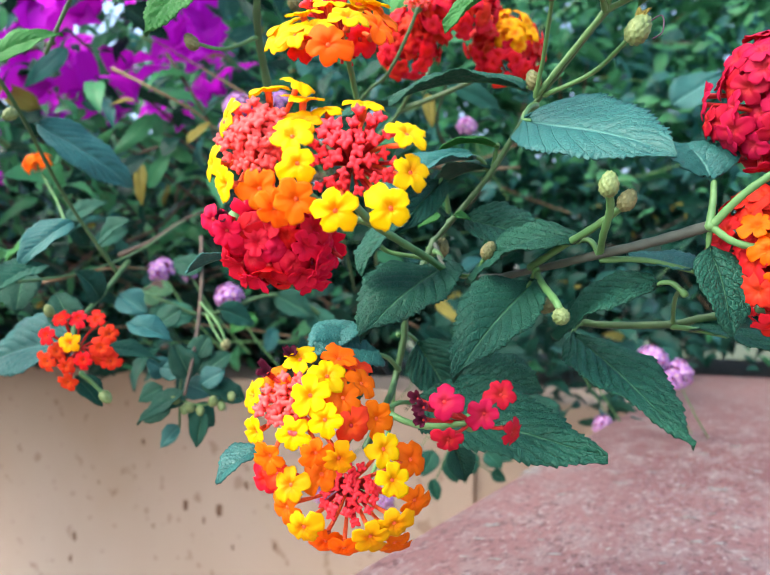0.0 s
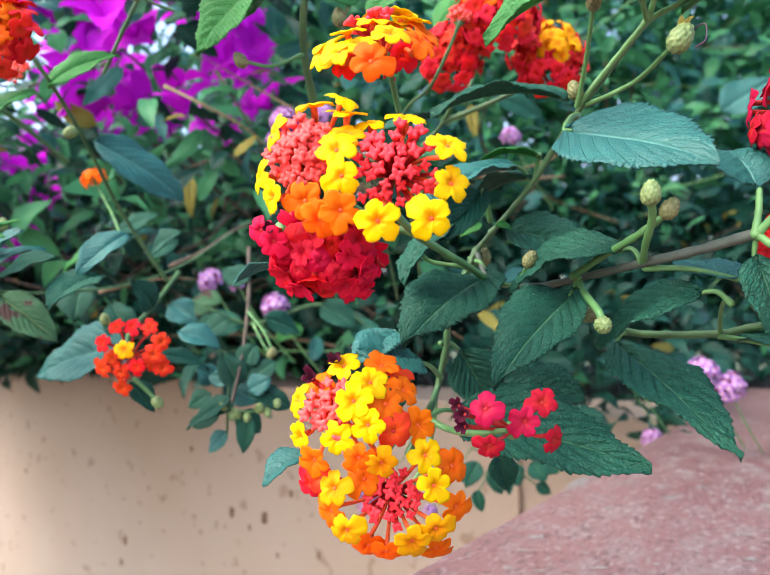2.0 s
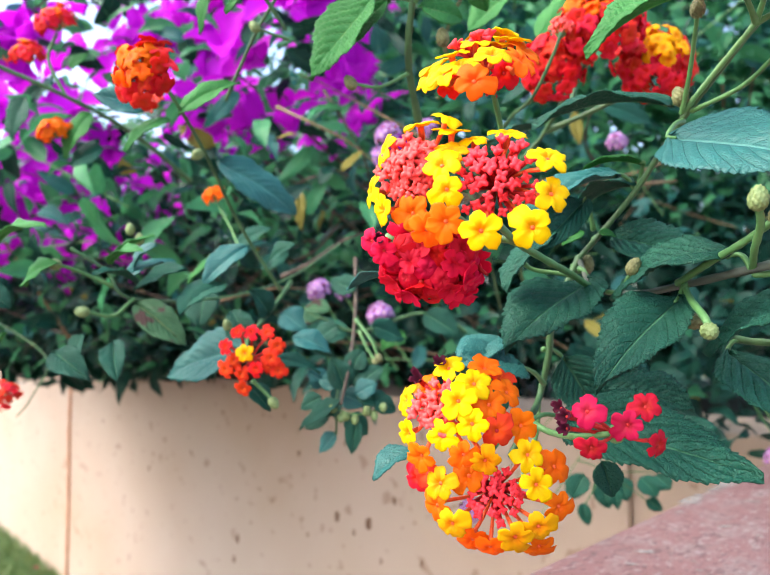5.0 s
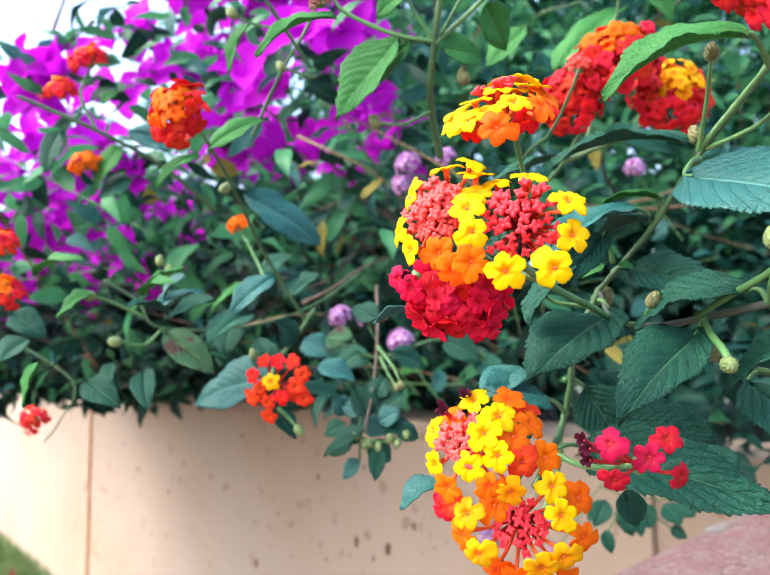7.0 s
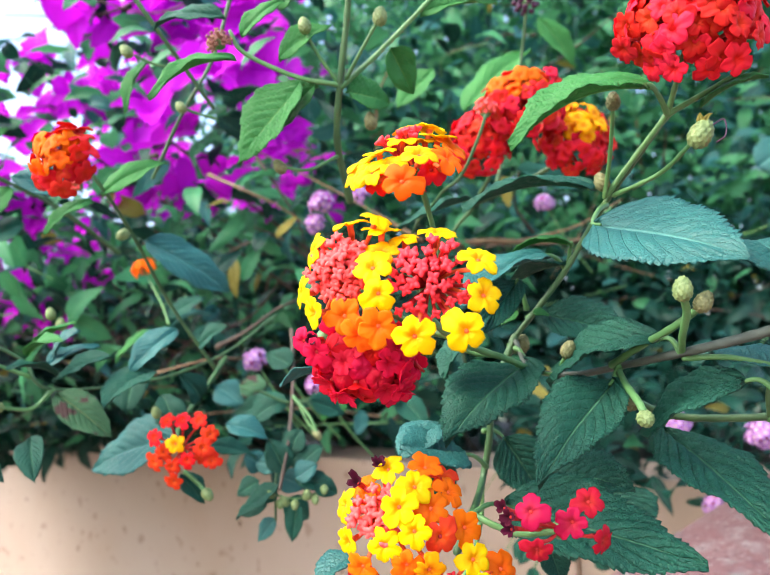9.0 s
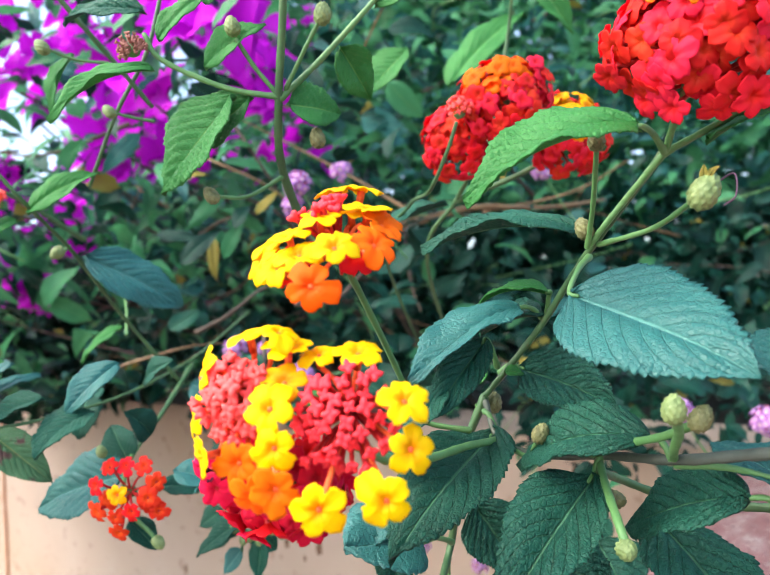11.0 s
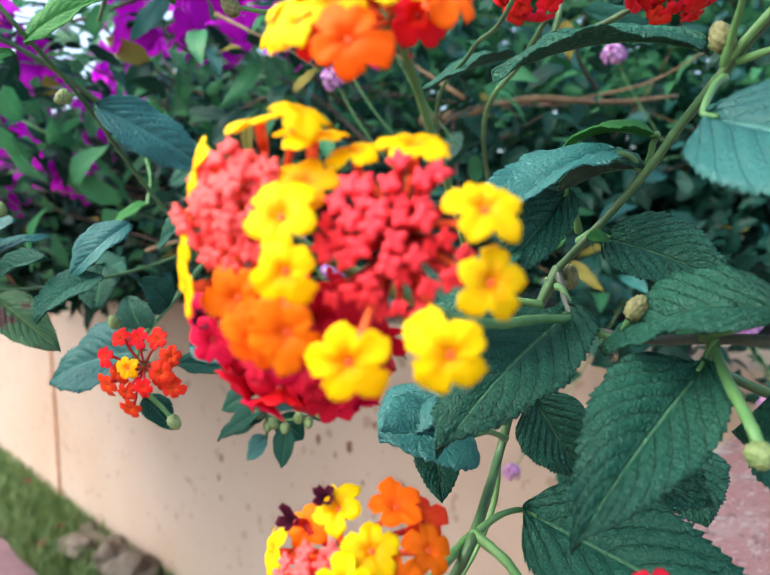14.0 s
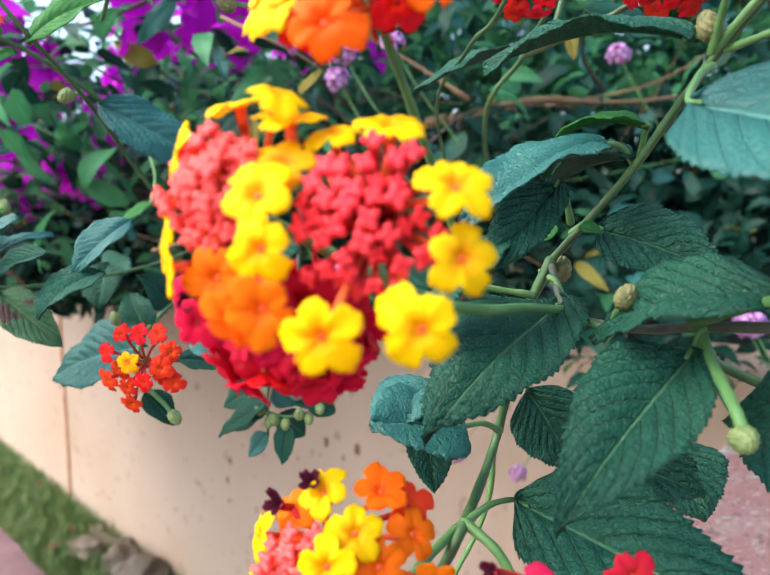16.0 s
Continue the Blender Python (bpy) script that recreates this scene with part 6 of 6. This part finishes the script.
def hedge_place(s, b, z):
    """s runs along the hedge's front, b goes back into it."""
    return Vector((-0.60 + 0.47 * s - 0.64 * b, 0.15 + 0.39 * s + 0.77 * b, z))


def ease(x, lo, hi):
    return max(0.0, min(1.0, (x - lo) / (hi - lo)))


def hedge_band(s, b):
    """The lowest and highest twigs at a place of the hedge."""
    low = 0.885 - 0.10 * b + 0.02 * math.sin(11 * s + 5 * b) + 0.045 * (1 - ease(s, 0.1, 0.5)) + 0.012 * math.sin(37 * s + 3 * b)
    if s > 0.85:
        low = 0.835
    k = 0.36 + 0.26 * ease(s, -0.5, 0.15) + 0.35 * ease(s, 0.1, 0.7) + 0.04 * math.sin(9 * s)
    return low, 0.95 + (0.55 + b) * k


def hedge_point(rnd, lo_b, hi_b, power=1.0):
    while True:
        s, b = rnd.uniform(-1.3, 2.0), lo_b + (hi_b - lo_b) * rnd.random() ** power
        if s > 0.85 and b < 0.14 + 0.25 * ease(s, 0.85, 1.5):
            continue
        low, top = hedge_band(s, b)
        if b > 0.3 and s < 0.15:
            top = low + (top - low) * 0.62
        z = low + (top - low) * rnd.random()
        if s < -0.12 and b < 0.75 and z > 0.99 and rnd.random() < (0.5 if z < 1.1 else 0.8):
            continue
        if rnd.random() < 0.015 + 0.985 * ease(noise.noise(Vector((s * 9, b * 8, z * 10))), 0.0, 0.24):
            return hedge_place(s, b, z)


HO = Vector((-0.75, 0.95, 0.74))
hedge = thing("hedge", HO, "dense dark green hedge with small pointed leaves and brown twigs", "hedge")
rnd = random.Random(11)
OUT = (0.25, -0.5, 0.85)
near_poses = [pose_leaf(rnd, hedge_point(rnd, 0.0, 0.22) - HO, rnd.uniform(0.030, 0.048), OUT) for k in range(300)]
# sky glints among the dark leaves put into colour, strewn by chance
for i, m in enumerate(near_poses):
    r = rnd.random()
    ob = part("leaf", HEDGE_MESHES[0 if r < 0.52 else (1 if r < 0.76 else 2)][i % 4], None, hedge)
    ob.matrix_local = m
rest = [pose_leaf(rnd, hedge_point(rnd, 0.06, 1.05, 1.1) - HO, rnd.uniform(0.018, 0.044), OUT) for k in range(9000)]
deep = []
while len(deep) < 14000:
    s, b = rnd.uniform(-1.4, 2.8), rnd.uniform(0.65, 1.7)
    low, top = hedge_band(s, b)
    if s < 0.1:
        top = low + (top - low) * (0.42 + 0.30 * ease(s, -0.8, -0.2))
    z = low + (top - low) * rnd.random()
    if z > 1.3 and rnd.random() < 0.35:
        continue
    deep.append(pose_leaf(rnd, hedge_place(s, b, z) - HO, rnd.uniform(0.05, 0.09), OUT))
# shade and light put into colour: dark leaves low down, lit ones above
joined_leaves("foliage", [m for m in deep if m.translation.z + HO.z < 1.16], LEAF_HEDGE_SHADED, hedge)
joined_leaves("foliage", [m for m in deep if m.translation.z + HO.z >= 1.16][::2], LEAF_SKYLIT, hedge)
joined_leaves("foliage", [m for m in deep if m.translation.z + HO.z >= 1.16][1::2], LEAF_HEDGE_LIT, hedge)
far = []
for k in range(9000):
    s, b = rnd.uniform(-0.1, 4.0), rnd.uniform(1.1, 2.3)
    far.append(pose_leaf(rnd, hedge_place(s, b, rnd.uniform(0.8, 1.0 + (0.55 + b) * (0.38 + 0.24 * ease(s, 0.0, 0.8)))) - HO, rnd.uniform(0.07, 0.13), OUT))
# the far leaves likewise: painted shade below 1.25 m, painted light over it
joined_leaves("foliage", [m for m in far if m.translation.z + HO.z < 1.25], LEAF_HEDGE_SHADED, hedge)
joined_leaves("foliage", [m for m in far if m.translation.z + HO.z >= 1.25], LEAF_HEDGE_LIT, hedge)
# foliage added out of view, placed to shade the wall's far left
shade_leaves = []
for k in range(3600):
    s, b = rnd.uniform(-3.2, -1.3), rnd.uniform(-0.1, 0.75)
    shade_leaves.append(pose_leaf(rnd, hedge_place(s, b, rnd.uniform(0.93, 1.45)) - HO, rnd.uniform(0.06, 0.11), OUT))
# more of it added over the wall, to soften where that shade ends
for k in range(1100):
    p = Vector((-1.75 - 1.5 * rnd.random() ** 1.3, rnd.uniform(0.42, 0.95), rnd.uniform(0.99, 1.17)))
    shade_leaves.append(pose_leaf(rnd, p - HO, rnd.uniform(0.06, 0.11), OUT))
joined_leaves("foliage", shade_leaves, LEAF_HEDGE_SHADED, hedge)
# twigs that hang over the wall's end and along the back of the ledge
for k in range(330):
    p = Vector((rnd.uniform(-0.40, -0.13), rnd.uniform(0.62, 0.83), 0.0))
    p.z = rnd.uniform(0.805, 0.95)
    rest.append(pose_leaf(rnd, p - HO, rnd.uniform(0.022, 0.042), OUT))
for k in range(800):
    p = Vector((rnd.uniform(-0.16, 1.3), rnd.uniform(1.0, 1.22), rnd.uniform(0.835, 0.98)))
    rest.append(pose_leaf(rnd, p - HO, rnd.uniform(0.024, 0.045), OUT))
# light put into colour: more lit and skylit leaves upwards and to the left
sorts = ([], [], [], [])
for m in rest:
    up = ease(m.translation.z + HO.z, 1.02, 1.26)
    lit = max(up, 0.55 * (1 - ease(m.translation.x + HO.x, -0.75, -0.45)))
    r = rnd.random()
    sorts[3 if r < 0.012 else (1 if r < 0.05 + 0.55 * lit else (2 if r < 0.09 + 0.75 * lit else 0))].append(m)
for ms, mat in zip(sorts, (LEAF_HEDGE_SHADED, LEAF_HEDGE_LIT, LEAF_SKYLIT, LEAF_YELLOW)):
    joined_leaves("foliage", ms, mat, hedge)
for k in range(210):
    a = hedge_point(rnd, 0.02, 0.75)
    d = Vector((rnd.uniform(-1, 1), rnd.uniform(-0.8, 0.3), rnd.uniform(-0.25, 0.5))).normalized() * rnd.uniform(0.08, 0.28)
    j = Vector((rnd.uniform(-0.02, 0.02), rnd.uniform(-0.02, 0.02), rnd.uniform(-0.02, 0.02)))
    thin = k % 4 == 0
    if a.z < 1.0:
        d.z = abs(d.z)
    stem(hedge, [a, a + d * 0.5 + j, a + d], rnd.uniform(0.0007, 0.0011) if thin else rnd.uniform(0.0010, 0.0024), 0.0006, STEM_PALE if thin else (TWIG if k % 3 else TWIG_PALE), "twig", 6)

# ---- bougainvillea in the hedge ----
def bract(length, width, seed):
    v, f, uv = leaf_grid(length, width, 0.14, 0.35, 5, rows=8, cols=2, quilt=0.0, wave=0.06, seed=seed)
    n = len(v) // 2
    return v[:n], [q for q in f if max(q) < n], [(1.0, b) for a, b in uv[:n]]


BRACTS = [bract(1.0, 0.85, 1), bract(1.0, 0.75, 2), bract(1.0, 0.95, 3)]
BO = Vector((-0.85, 0.55, 0.74))
bou = thing("bougainvillea", BO, "bougainvillea covered in bright magenta papery bracts", "shrub")
bract_me = [mesh_from("bract", v, f, uv, (PETAL["m"],)) for v, f, uv in BRACTS]
poses = []
rnd = random.Random(5)
CLUSTERS = ((-0.749, 0.298, 1.030), (-0.728, 0.342, 1.016), (-0.709, 0.383, 1.029))
while len(poses) < 2290:
    s, b = rnd.uniform(-1.7, 0.42), rnd.uniform(0.06, 0.72)
    low = 0.95 + (0.55 + b) * (0.03 + 0.22 * ease(s, -0.4, -0.05))
    top = 0.95 + (0.55 + b) * (0.28 + 0.30 * ease(s, -0.40, 0.1))
    z = rnd.uniform(low, top)
    if noise.noise(Vector((s * 6, b * 5, z * 8))) < 0.10:
        continue
    c = hedge_place(s, b, z) - BO
    if len(poses) >= 2200:
        c = Vector(CLUSTERS[len(poses) % 3]) + Vector((rnd.gauss(0, 0.022), rnd.gauss(0, 0.022), rnd.gauss(0, 0.014))) - BO
    out = Vector((rnd.gauss(0.3, 0.5), rnd.gauss(-0.8, 0.4), rnd.gauss(0.3, 0.5))).normalized()
    for k in range(3):
        a = k * 2.094 + rnd.uniform(-0.3, 0.3)
        u = out.orthogonal().normalized()
        w = (u * math.cos(a) + out.cross(u) * math.sin(a) + out * 0.55).normalized()
        zz = (out - w * out.dot(w)).normalized()
        poses.append(Matrix.Translation(c) @ Matrix((w.cross(zz), w, zz)).transposed().to_4x4() @ Matrix.Scale(rnd.uniform(0.032, 0.054) * (1.0 if len(poses) < 2200 else 0.55), 4))
for i, m in enumerate(poses[:300]):
    ob = part("bract", bract_me[i % 3], None, bou)
    ob.matrix_local = m
joined_leaves("foliage", poses[300:], PETAL["m"], bou, BRACTS)
green = []
while len(green) < 900:
    s, b = rnd.uniform(-1.3, 0.45), rnd.uniform(0.0, 0.6)
    green.append(pose_leaf(rnd, hedge_place(s, b, 0.95 + (0.55 + b) * rnd.uniform(0.05, 0.32 + 0.28 * ease(s, -0.40, 0.1))) - BO, rnd.uniform(0.03, 0.055), OUT))
joined_leaves("foliage", green, LEAF_HEDGE_LIT, bou)
for k in range(12):
    a = Vector((rnd.uniform(-1.6, -0.7), rnd.uniform(1.02, 1.2), 0.71))
    e = hedge_place(rnd.uniform(-1.0, 0.3), rnd.uniform(0.15, 0.4), rnd.uniform(1.15, 1.35))
    stem(bou, [a, (a + e) / 2 + Vector((0.03, 0.05, 0.05)), e], 0.004, 0.0015, TWIG, "stem", 7)

# ---- lawn, stones and paving at the wall's foot ----
rnd = random.Random(21)
bv, bf = [], []
for k in range(11000):
    x, y = rnd.uniform(-4.2, -1.4), WY - 0.005 - (rnd.random() ** 1.2) * 0.24
    h, w, a = rnd.uniform(0.02, 0.07), rnd.uniform(0.0015, 0.003), rnd.uniform(0, 6.28)
    dx, dy = math.cos(a), math.sin(a)
    lx, ly = rnd.gauss(0, 0.35) * h, rnd.gauss(0, 0.35) * h
    o = len(bv)
    bv += [(x - dx * w, y - dy * w, -0.003), (x + dx * w, y + dy * w, -0.003), (x + 0.4 * lx + dx * w * 0.7, y + 0.4 * ly + dy * w * 0.7, h * 0.6), (x + 0.4 * lx - dx * w * 0.7, y + 0.4 * ly - dy * w * 0.7, h * 0.6), (x + lx, y + ly, h)]
    bf += [(o, o + 1, o + 2, o + 3), (o + 3, o + 2, o + 4)]
tagged(part("grass", mesh_from("grass", bv, bf), GRASS, None), "short green grass growing up to the wall", "grass", "", "stuff")


rnd = random.Random(33)
fallen = []
for k in range(15):
    p = Vector((rnd.gauss(-2.65, 0.25), WY - 0.03 - 0.20 * rnd.random(), rnd.uniform(0.02, 0.05)))
    fallen.append(pose_leaf(rnd, p, rnd.uniform(0.022, 0.038), (0, 0, 1)))
joined_leaves("fallen_bracts", fallen, PETAL["f"], None, BRACTS)
tagged(bpy.data.objects["fallen_bracts"], "fallen faded red bracts scattered in the grass", "bracts", "", "stuff")


def stone(at, r, seed, flat=0.5):
    bm = bmesh.new()
    bmesh.ops.create_icosphere(bm, subdivisions=3, radius=r)
    for v in bm.verts:
        k = 1 + 0.45 * noise.noise(v.co * (1.6 / r) + Vector((seed, 0, 0))) + 0.12 * noise.noise(v.co * (5 / r))
        v.co = Vector((v.co.x * k, v.co.y * k * 0.8, v.co.z * k * flat))
    ob = part("stone", bm, STONE, None)
    ob.location = at
    ob.rotation_euler = (0, 0, seed)
    return tagged(ob, "rough pale brown stone at the foot of the wall", "stone", "stones by the wall")


for i, (sx, sy, r, fl) in enumerate(((-2.03, 0.74, 0.075, 0.45), (-1.86, 0.76, 0.06, 0.8), (-1.95, 0.80, 0.04, 0.9), (-1.75, 0.77, 0.07, 0.7), (-1.66, 0.75, 0.06, 0.6), (-2.12, 0.79, 0.035, 0.8))):
    stone((sx, sy, r * fl * 0.7), r, i * 1.3, fl)
g = bmesh.new()
box(g, (-4.5, -1.2, -0.02), (-0.2, 0.60, 0.006), 0.003)
plain("pavement", g, PAVING, "mauve paving strip beside the lawn", "paving")
